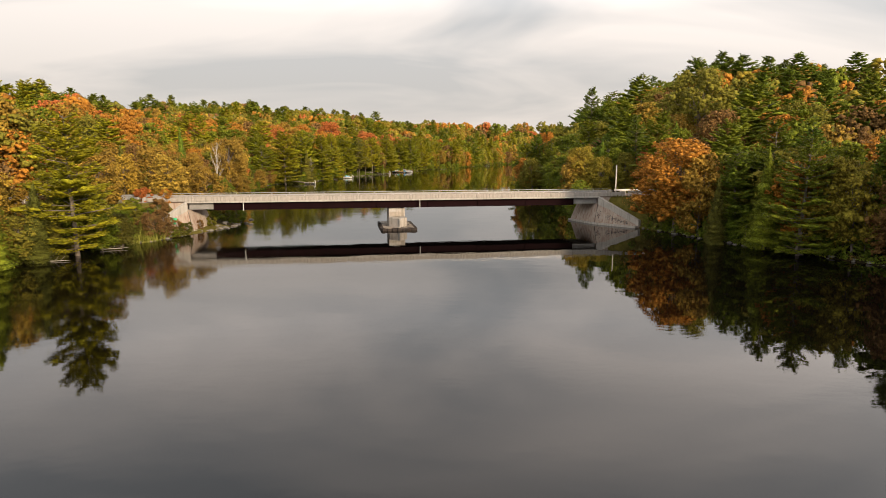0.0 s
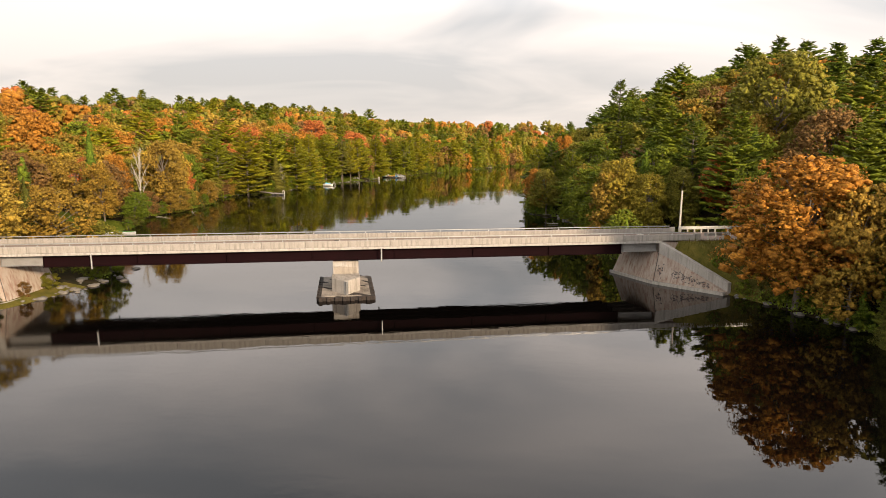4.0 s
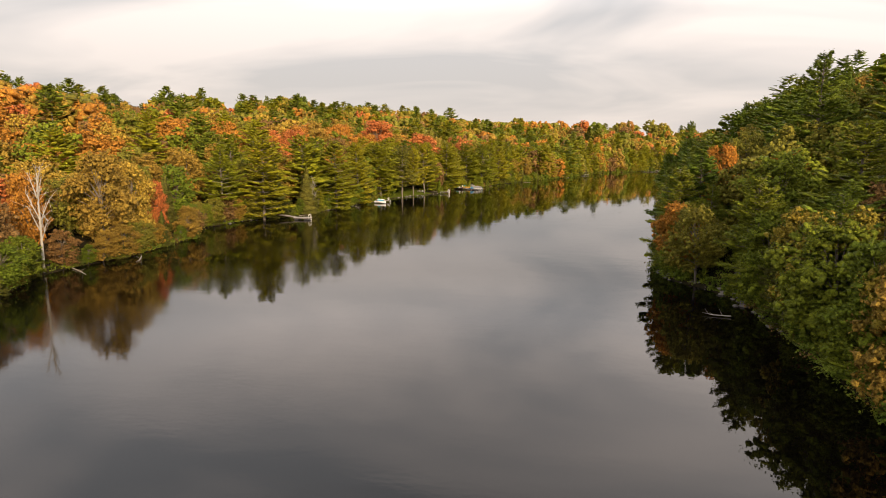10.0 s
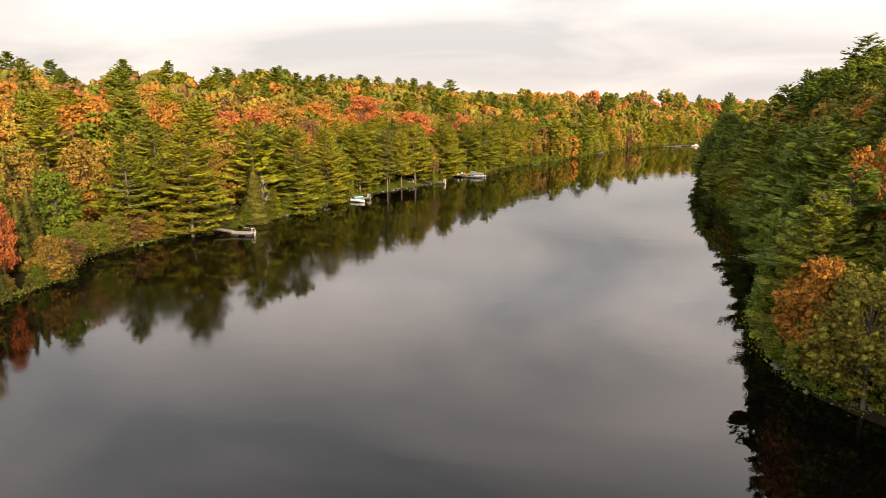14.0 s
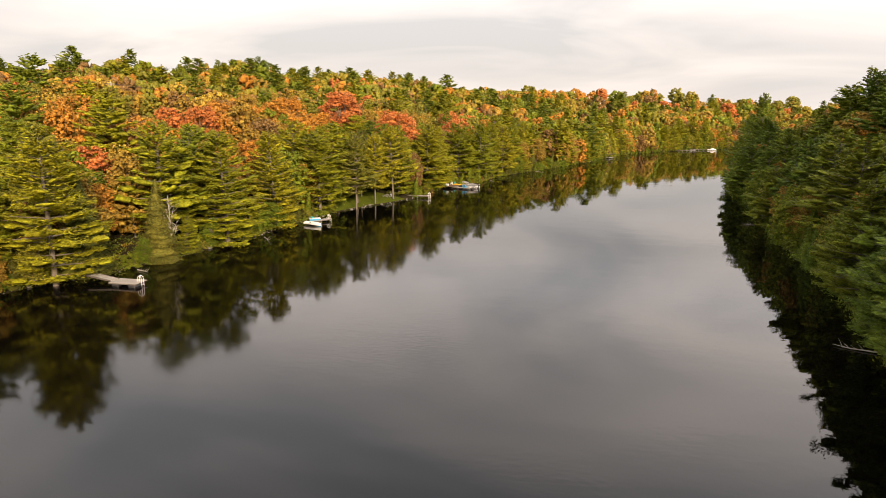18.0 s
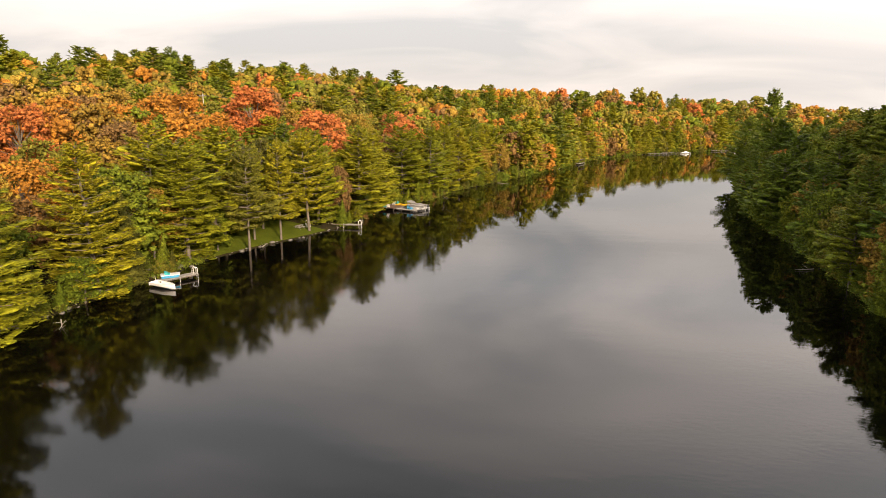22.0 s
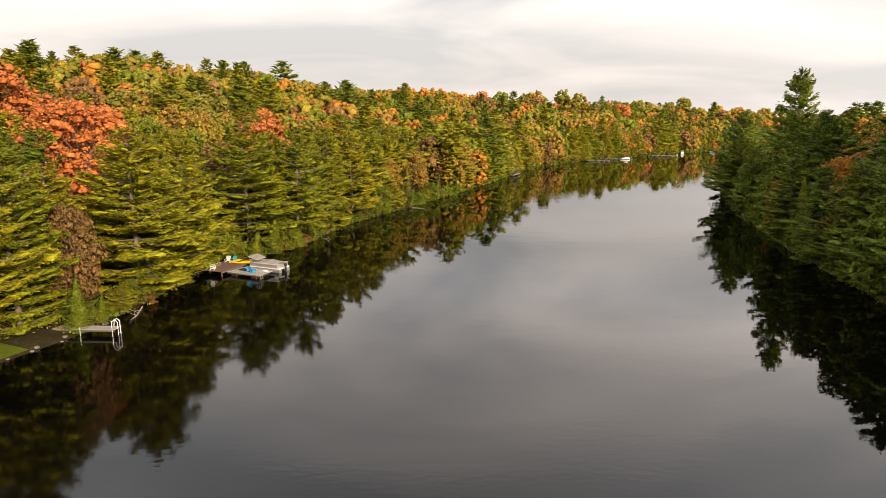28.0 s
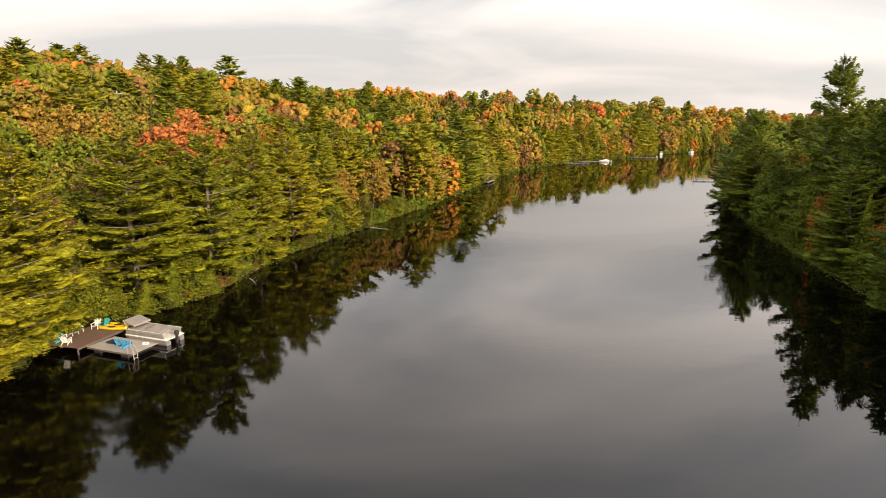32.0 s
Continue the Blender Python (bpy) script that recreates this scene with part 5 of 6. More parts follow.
def build_road():
    g = bmesh.new()
    xs = [-170 + 5 * k for k in range(69)]
    rows = []
    for x in xs:
        z = ROAD_Z + 0.002 + max(0, abs(x) - 60) * 0.03
        half = 2.80 if -45.8 < x < 39.4 else 3.3
        rows.append([g.verts.new((x, 3.12 - half, z)), g.verts.new((x, 3.12, z + 0.05)), g.verts.new((x, 3.12 + half, z))])
    for a, b in zip(rows, rows[1:]):
        for k in (0, 1):
            g.faces.new((a[k], b[k], b[k + 1], a[k + 1]))
    r = bmesh.ops.extrude_face_region(g, geom=list(g.faces))
    bmesh.ops.translate(g, vec=(0, 0, -0.16), verts=[e for e in r["geom"] if isinstance(e, bmesh.types.BMVert)])
    bmesh.ops.recalc_face_normals(g, faces=g.faces)
    road = part("road", g, ASPHALT)
    road.matrix_basis = B_M
    tagged(road, "worn pinkish grey asphalt road with long cracks", "road", kind="structure")
    rng = random.Random(9)

    def crack(pts, w):
        gg = bmesh.new()
        prev = None
        pts = [(x, 3.12 + (y - 3.75) * 0.8) for x, y in pts]
        for i, (x, y) in enumerate(pts):
            z = ROAD_Z + 0.055 - 0.05 * abs(y - 3.12) / 2.80 + 0.005
            nx, ny = (0, 1) if i == 0 else (-(y - pts[i - 1][1]), x - pts[i - 1][0])
            L = math.hypot(nx, ny) or 1
            ww = w * rng.uniform(0.5, 1.3)
            cur = (gg.verts.new((x + nx / L * ww, y + ny / L * ww, z)), gg.verts.new((x - nx / L * ww, y - ny / L * ww, z)))
            if prev:
                gg.faces.new((prev[0], cur[0], cur[1], prev[1]))
            prev = cur
        part("crack", gg, TAR, road)

    def wander(x0, x1, y, step=0.45, amp=0.07):
        pts, x, yy = [], x0, y
        while x < x1:
            pts.append((x, yy))
            x += step * rng.uniform(0.6, 1.4)
            yy += rng.gauss(0, amp) - (yy - y) * 0.12
        return pts
    for x0, x1, y, w in ((-36, -11, 3.9, 0.022), (-10.5, -4, 4.9, 0.022), (-1, 5.5, 5.6, 0.02), (1, 12, 4.7, 0.025), (8, 16, 5.7, 0.025), (12, 31, 4.6, 0.022), (17, 31, 5.6, 0.015)):
        crack(wander(x0, x1, y), w)
    for x, y0, y1, w in ((-4, 5.0, 3.4, 0.03), (3.2, 5.6, 5.0, 0.03), (6.2, 6.0, 4.9, 0.04), (8.6, 5.8, 5.2, 0.03), (11.4, 6.0, 3.7, 0.045), (10.8, 5.8, 5.2, 0.03), (14.0, 6.0, 4.9, 0.05), (16.6, 6.0, 5.1, 0.035),
                      (18.6, 6.1, 5.5, 0.03), (20.6, 6.3, 5.2, 0.035), (22.0, 5.6, 4.8, 0.03), (26.5, 6.6, 5.6, 0.03), (28, 6.3, 5.2, 0.03)):
        n = 7
        crack([(x + (1.0 if y0 > y1 else 0) * 0.75 * (y0 - y1) * i / n + rng.gauss(0, 0.05), y0 + (y1 - y0) * i / n) for i in range(n + 1)], w)
    for x, y, a, b in ((-24, 4.0, 0.8, 0.25), (8.5, 3.2, 0.45, 0.22), (-5, 5.0, 0.3, 0.18)):
        gg = bmesh.new()
        prism(gg, [(x + a * math.cos(t) * rng.uniform(0.8, 1.2), y + b * math.sin(t)) for t in [k * 0.7 for k in range(9)]], ROAD_Z + 0.03, ROAD_Z + 0.056)
        part("tar_patch", gg, TAR, road)
    for x in (ABUT_R - 0.6, ABUT_R - 0.12):
        gg = bmesh.new()
        box(gg, x, x + 0.22, 0.36, 5.90, ROAD_Z - 0.1, ROAD_Z + 0.06)
        part("expansion_joint", gg, PALECON, road, "pale concrete expansion joint strip")
    # steel guard rails beyond the parapets
    for x0, x1, y in ((39.6, 66, 0.15), (39.6, 66, 6.10), (-72, -46.5, 0.15), (-72, -46.5, 6.10)):
        gr = thing("guard_rail", B_M, "galvanised steel guard rail on wooden posts beside the road", "guard rail", "guard rails at the bridge ends")
        inn = 1 if y < 3 else -1
        for z in (5.62,):
            g = bmesh.new()
            for zz, off in ((-0.15, 0.0), (-0.07, 0.07), (0.0, 0.0), (0.07, 0.07), (0.15, 0.0)):
                box(g, x0, x1, y + inn * off - 0.015, y + inn * off + 0.05, z + zz - 0.045, z + zz + 0.045)
            part("beam", g, METAL_GREY, gr)
        k = 0
        x = x0 + 0.4
        while x < x1:
            g = bmesh.new()
            box(g, x - 0.08, x + 0.08, y - inn * 0.22, y - inn * 0.04, 4.2, 5.75, bevel=0.015)
            part("post", g, WOODPOLE, gr)
            x += 1.0 if (x - x0 < 5 and x0 > 0) else 1.9
    po = thing("utility_pole", pose(32.7, 116.5, 0), "bare weathered wooden pole beside the bridge end", "pole")
    g = bmesh.new()
    tube(g, (0, 0, 3.6), (0.02, 0, 10.6), 0.16, 0.11, 10)
    part("shaft", g, WOODPOLE, po)


# ---------------------------------------------------------------- docks, boats, clutter on the shore
PLANK = surface("grey_dock_boards", (0.25, 0.23, 0.205), (0.37, 0.345, 0.315), 1.5, 0.85, grain=25, bump_s=0.3)
PLANK_BROWN = surface("brown_deck_boards", (0.11, 0.065, 0.045), (0.17, 0.105, 0.075), 1.5, 0.8, grain=25, bump_s=0.3)
FRAMEWOOD = surface("dark_dock_frame", (0.07, 0.06, 0.05), (0.13, 0.11, 0.09), 2, 0.9)
WHITE = surface("white_plastic", (0.72, 0.71, 0.68), (0.82, 0.81, 0.78), 3, 0.5, grain=30, bump_s=0.05, bump_d=0.004)
TEAL = surface("teal_plastic", (0.02, 0.30, 0.31), (0.03, 0.38, 0.38), 3, 0.5, bump_s=0.05)
BLUE = surface("blue_plastic", (0.05, 0.30, 0.55), (0.07, 0.38, 0.65), 3, 0.45, bump_s=0.05)
NAVY = surface("navy_cushion", (0.015, 0.02, 0.035), (0.03, 0.035, 0.055), 3, 0.8)
YELLOW = surface("yellow_plastic", (0.75, 0.42, 0.01), (0.85, 0.50, 0.02), 3, 0.4, bump_s=0.05)
GREENC = surface("green_canoe_paint", (0.03, 0.16, 0.03), (0.05, 0.22, 0.05), 3, 0.4)
TARP = surface("grey_boat_cover", (0.20, 0.185, 0.172), (0.28, 0.262, 0.245), 1.2, 0.8, grain=12, bump_s=0.5, bump_d=0.04)
ALU = surface("dull_aluminium", (0.50, 0.50, 0.49), (0.62, 0.62, 0.60), 2, 0.4, 0.8, bump_s=0.1)
BLACKP = surface("black_motor_cowl", (0.02, 0.02, 0.022), (0.04, 0.04, 0.042), 3, 0.4)


def boards(ob, x0, x1, y0, y1, z, w, material, along_x=True):
    """Deck boards side by side, each a part on one shared mesh."""
    me, k = None, 0
    lo, hi = (y0, y1) if along_x else (x0, x1)
    n = max(1, int((hi - lo) / w))
    for k in range(n):
        c = lo + (k + 0.5) * (hi - lo) / n
        if me is None:
            g = bmesh.new()
            hw = (hi - lo) / n / 2 - 0.008
            if along_x:
                box(g, x0, x1, -hw, hw, z - 0.04, z)
            else:
                box(g, -hw, hw, y0, y1, z - 0.04, z)
            b = part("board", g, material, ob)
            me = b.data
        else:
            b = new("board", me)
            b.parent = ob
        b.location = (0, c, random.uniform(-0.004, 0.004)) if along_x else (c, 0, random.uniform(-0.004, 0.004))


def dock(m, L, W, z, label, material=None, ladder=True, posts=True, floats=False):
    """A straight dock along its own x from 0 to L."""
    d = thing("dock", m, label, "dock", "docks along the shore")
    material = material or PLANK
    boards(d, 0, L, -W / 2, W / 2, z, 0.0, material) if False else boards(d, 0.0, L, -W / 2, W / 2, z, 0.16, material, along_x=False)
    for y in (-W / 2, W / 2):
        g = bmesh.new()
        box(g, 0, L, y - 0.03, y + 0.03, z - 0.2, z - 0.042)
        part("frame_beam", g, FRAMEWOOD, d)
    if posts:
        k = max(2, int(L / 2.8) + 1)
        for i in range(k):
            for y in (-W / 2 - 0.08, W / 2 + 0.08):
                g = bmesh.new()
                tube(g, (0.2 + (L - 0.4) * i / (k - 1), y, -1.6), (0.2 + (L - 0.4) * i / (k - 1), y, z + 0.25), 0.045, None, 6)
                part("post", g, ALU, d)
    if floats:
        for x in (L * 0.2, L * 0.8):
            g = bmesh.new()
            box(g, x - 0.5, x + 0.5, -W / 2 + 0.1, W / 2 - 0.1, -0.15, z - 0.2, bevel=0.05)
            part("float", g, BLACKP, d)
    if ladder:
        lad = None
        for y in (-0.22, 0.22):
            g = bmesh.new()
            pts = [(L - 0.55, y, z), (L - 0.45, y, z + 0.75), (L - 0.15, y, z + 0.95), (L + 0.12, y, z + 0.7), (L + 0.16, y, -0.9)]
            for a, b in zip(pts, pts[1:]):
                tube(g, a, b, 0.035, None, 6)
            p = part("ladder_rail", g, WHITE, d, "white tubular ladder rail")
        for zz in (-0.6, -0.25, 0.1):
            g = bmesh.new()
            tube(g, (L + 0.15, -0.22, zz), (L + 0.15, 0.22, zz), 0.025, None, 6)
            part("rung", g, WHITE, d)
    return d


CHAIR = {}


def chair(m, material, label):
    """Slatted garden chair with a fanned back and broad arms."""
    c = thing("garden_chair", m, label, "chair", "chairs on the deck")
    key = material.name
    if key not in CHAIR:
        P = []
        for i in range(5):
            g = bmesh.new()
            box(g, -0.27, 0.27, -0.30 + 0.125 * i, -0.19 + 0.125 * i, 0.34 - 0.03 * i, 0.36 - 0.03 * i)
            P.append(("seat_slat", g))
        for i in range(5):
            g = bmesh.new()
            x = (i - 2) * 0.115
            hull(g, [(x * f + dx, y, z) for f, y, z in ((0.9, 0.26, 0.22), (0.9, 0.285, 0.22), (1.25, 0.55, 0.98 - 0.03 * abs(i - 2) ** 1.5), (1.25, 0.575, 0.98 - 0.03 * abs(i - 2) ** 1.5)) for dx in (-0.05, 0.05)])
            P.append(("back_slat", g))
        for sx in (-1, 1):
            g = bmesh.new()
            box(g, sx * 0.31 - 0.065, sx * 0.31 + 0.065, -0.36, 0.38, 0.56, 0.585)
            P.append(("armrest", g))
            g = bmesh.new()
            box(g, sx * 0.31 - 0.02, sx * 0.31 + 0.02, -0.34, -0.24, 0, 0.56)
            P.append(("leg", g))
            g = bmesh.new()
            hull(g, [(sx * 0.29 + dx, y, z) for dx in (-0.015, 0.015) for y, z in ((-0.3, 0.34), (-0.3, 0.24), (0.55, 0.0), (0.45, 0.0), (0.3, 0.24))])
            P.append(("leg", g))
        CHAIR[key] = []
        for nm, g in P:
            CHAIR[key].append((nm, part(nm, g, material, c).data))
    else:
        for nm, me in CHAIR[key]:
            new(nm, me).parent = c
    return c


def shell(bm, L, W, H, z0, n=14, blunt=0.0, rise=0.15):
    """An open boat shell along x, with thickness, pointed at one end or both."""
    rows = []
    for i in range(n + 1):
        f = i / n
        w = W / 2 * (max(0.03, math.sin(math.pi * min(1, max(0.0, f * (1 - blunt) + blunt * 0.5 + (0.0)))) ** 0.6) if not blunt else max(0.03, 1 - max(0, (f - 0.45) / 0.55) ** 2.2))
        zt = z0 + H + rise * (2 * f - 1) ** 2 * (1 if not blunt else f)
        x = -L / 2 + L * f
        prof = ((w, zt), (w * 0.86, z0 + H * 0.35), (w * 0.45, z0), (0, z0 - 0.02))
        ring = [(x, -a, b) for a, b in prof] + [(x, a, b) for a, b in prof[::-1][1:]]
        rows.append([bm.verts.new(p) for p in ring])
    for a, b in zip(rows, rows[1:]):
        for k in range(6):
            bm.faces.new((a[k], a[k + 1], b[k + 1], b[k]))
    bm.faces.new(rows[0])
    bm.faces.new(rows[-1][::-1])
    bmesh.ops.remove_doubles(bm, verts=bm.verts, dist=0.001)
    bmesh.ops.recalc_face_normals(bm, faces=bm.faces)
    bmesh.ops.solidify(bm, geom=list(bm.faces), thickness=0.03)


def small_boat(name, m, L, W, H, material, label, category, blunt=1.0, seats=3):
    b = thing(name, m, label, category)
    g = bmesh.new()
    shell(g, L, W, H, 0.0, blunt=blunt)
    part("hull", g, material, b, smooth=False)
    for k in range(seats):
        x = -L * 0.38 + k * L * 0.3
        g = bmesh.new()
        box(g, x - 0.12, x + 0.12, -W * 0.40, W * 0.40, H * 0.62, H * 0.62 + 0.04)
        part("seat", g, material, b)
    g = bmesh.new()
    box(g, -L / 2 - 0.03, -L / 2 + 0.05, -W * 0.46, W * 0.46, H * 0.2, H + 0.03)
    part("transom", g, material, b)
    return b


def kayak(m, material, label):
    b = thing("kayak", m, label, "kayak", "kayaks on the deck")
    g = bmesh.new()
    rows = []
    for i in range(13):
        f = i / 12
        w = 0.33 * max(0.02, math.sin(math.pi * f)) ** 0.7
        x = -1.6 + 3.2 * f
        zt = 0.30 + 0.12 * (2 * f - 1) ** 2
        rows.append([g.verts.new((x, w * math.cos(a), zt * 0.5 + zt * 0.5 * math.sin(a))) for a in [k * math.pi / 4 for k in range(8)]])
    for a, c in zip(rows, rows[1:]):
        for k in range(8):
            g.faces.new((a[k], a[(k + 1) % 8], c[(k + 1) % 8], c[k]))
    g.faces.new(rows[0])
    g.faces.new(rows[-1])
    bmesh.ops.recalc_face_normals(g, faces=g.faces)
    part("hull", g, material, b, smooth=True)
    g = bmesh.new()
    bmesh.ops.create_cone(g, cap_ends=True, segments=14, radius1=0.24, radius2=0.26, depth=0.05, matrix=Matrix.Translation((-0.1, 0, 0.31)) @ Matrix.Diagonal((1.7, 0.9, 1, 1)))
    part("cockpit_rim", g, BLACKP, b)
    return b


def pontoon_boat(m):
    b = thing("pontoon_boat", m, "aluminium pontoon boat under a grey cover beside the float", "boat")
    for y in (-0.9, 0.9):
        g = bmesh.new()
        tube(g, (-2.7, y, 0.12), (2.2, y, 0.12), 0.32, None, 14)
        tube(g, (2.2, y, 0.12), (3.0, y, 0.26), 0.32, 0.06, 14)
        part("pontoon", g, ALU, b, smooth=False)
    g = bmesh.new()
    box(g, -2.75, 2.75, -1.22, 1.22, 0.46, 0.56, bevel=0.02)
    part("deck", g, WHITE, b)
    for sx in (-1, 1):
        g = bmesh.new()
        box(g, -2.4, 2.6, sx * 1.18 - 0.02, sx * 1.18 + 0.02, 0.62, 1.12, bevel=0.01)
        part("side_panel", g, ALU, b)
        for z in (1.16, 0.60):
            g = bmesh.new()
            tube(g, (-2.6, sx * 1.18, z), (2.65, sx * 1.18, z), 0.025, None, 6)
            part("side_rail", g, WHITE, b)
    g = bmesh.new()
    rows = []
    for i in range(12):
        f = i / 11
        x = -2.2 + 4.7 * f
        crest = 0.42 * math.sin(math.pi * min(1, f * 0.9 + 0.15)) + 0.06 * math.sin(f * 21)
        rows.append([g.verts.new((x, y, 1.14 + crest * (1 - abs(y / 1.2) ** 1.6) - (0.12 if abs(y) > 1.1 else 0))) for y in (-1.25, -0.9, -0.45, 0, 0.45, 0.9, 1.25)])
    for a, c in zip(rows, rows[1:]):
        for k in range(6):
            g.faces.new((a[k], c[k], c[k + 1], a[k + 1]))
    bmesh.ops.recalc_face_normals(g, faces=g.faces)
    bmesh.ops.solidify(g, geom=list(g.faces), thickness=0.03)
    part("boat_cover", g, TARP, b, "sagging grey fabric boat cover")
    g = bmesh.new()
    hull(g, [(x, y, z) for y in (-1.1, 1.1) for x, z in ((1.5, 1.45), (1.55, 1.58), (3.0, 1.98), (3.0, 1.88))])
    part("folded_canopy", g, TARP, b)
    for y in (-1.1, 1.1):
        g = bmesh.new()
        tube(g, (2.2, y, 1.1), (2.9, y, 1.95), 0.025, None, 6)
        part("canopy_frame", g, ALU, b)
    g = bmesh.new()
    box(g, -3.15, -2.78, -0.22, 0.22, 0.75, 1.25, bevel=0.08)
    box(g, -3.05, -2.85, -0.09, 0.09, -0.35, 0.78)
    part("outboard_motor", g, BLACKP, b)
    return b


def rocks(name, label, spots, seed, size):
    """Boulders as one joined spread, half sunk."""
    rng = np.random.default_rng(seed)
    base = bmesh.new()
    bmesh.ops.create_icosphere(base, subdivisions=1, radius=1.0)
    bv = np.array([v.co[:] for v in base.verts])
    bf = np.array([[v.index for v in f.verts] for f in base.faces])
    base.free()
    V, F, k = [], [], 0
    for x, y in spots:
        s = size * (0.35 + rng.random() ** 2) * np.array([1 + 0.5 * rng.random(), 1 + 0.4 * rng.random(), 0.6])
        v = bv * (1 + rng.normal(0, 0.16, (len(bv), 1))) * s
        a = rng.random() * 6.28
        v = v @ np.array([[math.cos(a), -math.sin(a), 0], [math.sin(a), math.cos(a), 0], [0, 0, 1]]).T
        V.append(v + [x, y, max(-0.1, float(ground_z(x, y))) + 0.1 * s[2]])
        F.append(bf + k)
        k += len(bv)
    tagged(new(name, mesh_from(name, np.concatenate(V), np.concatenate(F), ROCK)), label, "rocks", kind="stuff")


def blades(name, label, pts, h, w, material, seed):
    rng = np.random.default_rng(seed)
    p = np.array(pts)
    n = len(p)
    z = ground_z(p[:, 0], p[:, 1])
    base = np.stack([p[:, 0], p[:, 1], z - 0.05], 1)
    a = rng.random(n) * 6.28
    side = np.stack([np.cos(a), np.sin(a), np.zeros(n)], 1) * w
    hh = h * (0.5 + 0.8 * rng.random(n))
    tip = base + np.stack([rng.normal(0, 0.22, n) * hh, rng.normal(0, 0.22, n) * hh, hh], 1)
    V = np.stack([base - side, base + side, tip + side * 0.25, tip - side * 0.25], 1).reshape(-1, 3)
    tagged(new(name, mesh_from(name, V, np.arange(4 * n).reshape(n, 4), material)), label, "grass", kind="stuff")


def driftwood(x, y, L, a, label):
    rng = random.Random(int(x * 7 + y))
    ob = thing("driftwood", pose(x, y, 0.06, 0, 4, a), label, "log", "dead branches at the waterline")
    rows = [((0, 0, 0), (L * 0.6, 0.1, 0.12), 0.09, 0.06), ((L * 0.6, 0.1, 0.12), (L, -0.15, 0.3), 0.06, 0.02)]
    for k in range(4):
        f = L * (0.3 + 0.15 * k)
        rows.append(((f, 0.08, 0.1), (f + rng.uniform(0.3, 0.9), rng.uniform(-0.8, 0.8), rng.uniform(0.3, 1.0)), 0.03, 0.01))
    v, f = limbs(rows, 5)
    new("branch", mesh_from("branch", v, f, BARK_PALE, smooth=True)).parent = ob


def build_shore_things():
    # dock with a gangway
    d = thing("gangway", pose(-71.4, 239.2, 0, 0, 0, -4), "grey board gangway sloping from the bank to a floating dock", "gangway")
    g = bmesh.new()
    hull(g, [(x, y, z) for y in (-0.65, 0.65) for x, z in ((0, 1.15), (0, 1.3), (6.6, 0.48), (6.6, 0.58))])
    part("walkway", g, PLANK, d)
    for y in (-0.7, 0.7):
        g = bmesh.new()
        hull(g, [(x, y + e, z) for e in (-0.03, 0.03) for x, z in ((0, 1.08), (0, 1.36), (6.6, 0.42), (6.6, 0.64))])
        part("side_beam", g, FRAMEWOOD, d)
    g = bmesh.new()
    box(g, -0.5, 0.2, -1.6, 1.6, 1.15, 1.35, bevel=0.03)
    part("landing_beam", g, PLANK, d)
    dock(pose(-64.9, 238.8, 0, 0, 0, 2), 4.3, 2.4, 0.45, "floating grey board dock with a white ladder", ladder=True, posts=False, floats=True)
    # dock with rowboat and pedal boat
    dock(pose(-59.3, 290.0, 0, 0, 0, 60), 5.9, 1.5, 0.5, "grey board dock with a white ladder beside a rowboat")
    small_boat("rowboat", pose(-57.4, 288.7, 0.05, 0, 0, -18), 4.4, 1.5, 0.55, WHITE, "pale grey rowboat moored at the dock", "boat")
    pb = thing("pedal_boat", pose(-58.6, 292.1, 0.46, 0, 0, 35), "blue and white plastic pedal boat resting on the dock", "pedal boat")
    g = bmesh.new()
    hull(g, [(x, y, z) for x, y, z in ((-1.1, -0.6, 0.06), (1.0, -0.5, 0.06), (-1.1, 0.6, 0.06), (1.0, 0.5, 0.06), (-1.25, -0.75, 0.4), (1.3, -0.6, 0.42), (-1.25, 0.75, 0.4), (1.3, 0.6, 0.42))])
    part("hull", g, BLUE, pb)
    g = bmesh.new()
    box(g, -1.28, 1.32, -0.74, 0.74, 0.42, 0.52, bevel=0.04)
    part("top_deck", g, WHITE, pb)
    for y in (-0.35, 0.35):
        g = bmesh.new()
        hull(g, [(x, y + e, z) for e in (-0.24, 0.24) for x, z in ((-0.7, 0.5), (0.0, 0.5), (-0.8, 0.9), (-0.65, 0.9), (0.0, 0.58))])
        part("seat", g, TEAL, pb)
    # long narrow dock
    dock(pose(-51.0, 339.0, 0, 0, 0, -1), 7.2, 1.25, 0.6, "long pale board dock with a white ladder at its end")
    # deck, float, boat, chairs, kayaks
    dk = thing("deck", pose(-43.2, 367.1, 0, 0, 0, -18), "dark brown board deck on the shore with chairs round it", "deck")
    boards(dk, -2.2, 2.2, -3.6, 3.6, 0.6, 0.15, PLANK_BROWN, along_x=True)
    for x in (-2.1, 0, 2.1):
        g = bmesh.new()
        box(g, x - 0.05, x + 0.05, -3.55, 3.55, 0.36, 0.555)
        part("joist", g, FRAMEWOOD, dk)
    for x in (-2.1, 2.1):
        for y in (-3.5, 0, 3.5):
            g = bmesh.new()
            tube(g, (x, y, -1.6), (x, y, 0.40), 0.08, None, 8)
            part("post", g, FRAMEWOOD, dk)
    fl = dock(pose(-41.25, 365.4, 0, 0, 0, -22), 5.9, 3.2, 0.42, "grey floating dock with blue chairs and a dark mat", ladder=False, posts=False, floats=True)
    fm = pose(-41.25, 365.4, 0.42, 0, 0, -22)
    mt = thing("swim_mat", fm @ pose(2.2, 0.2, 0), "dark folded cushion mat lying on the float", "mat")
    g = bmesh.new()
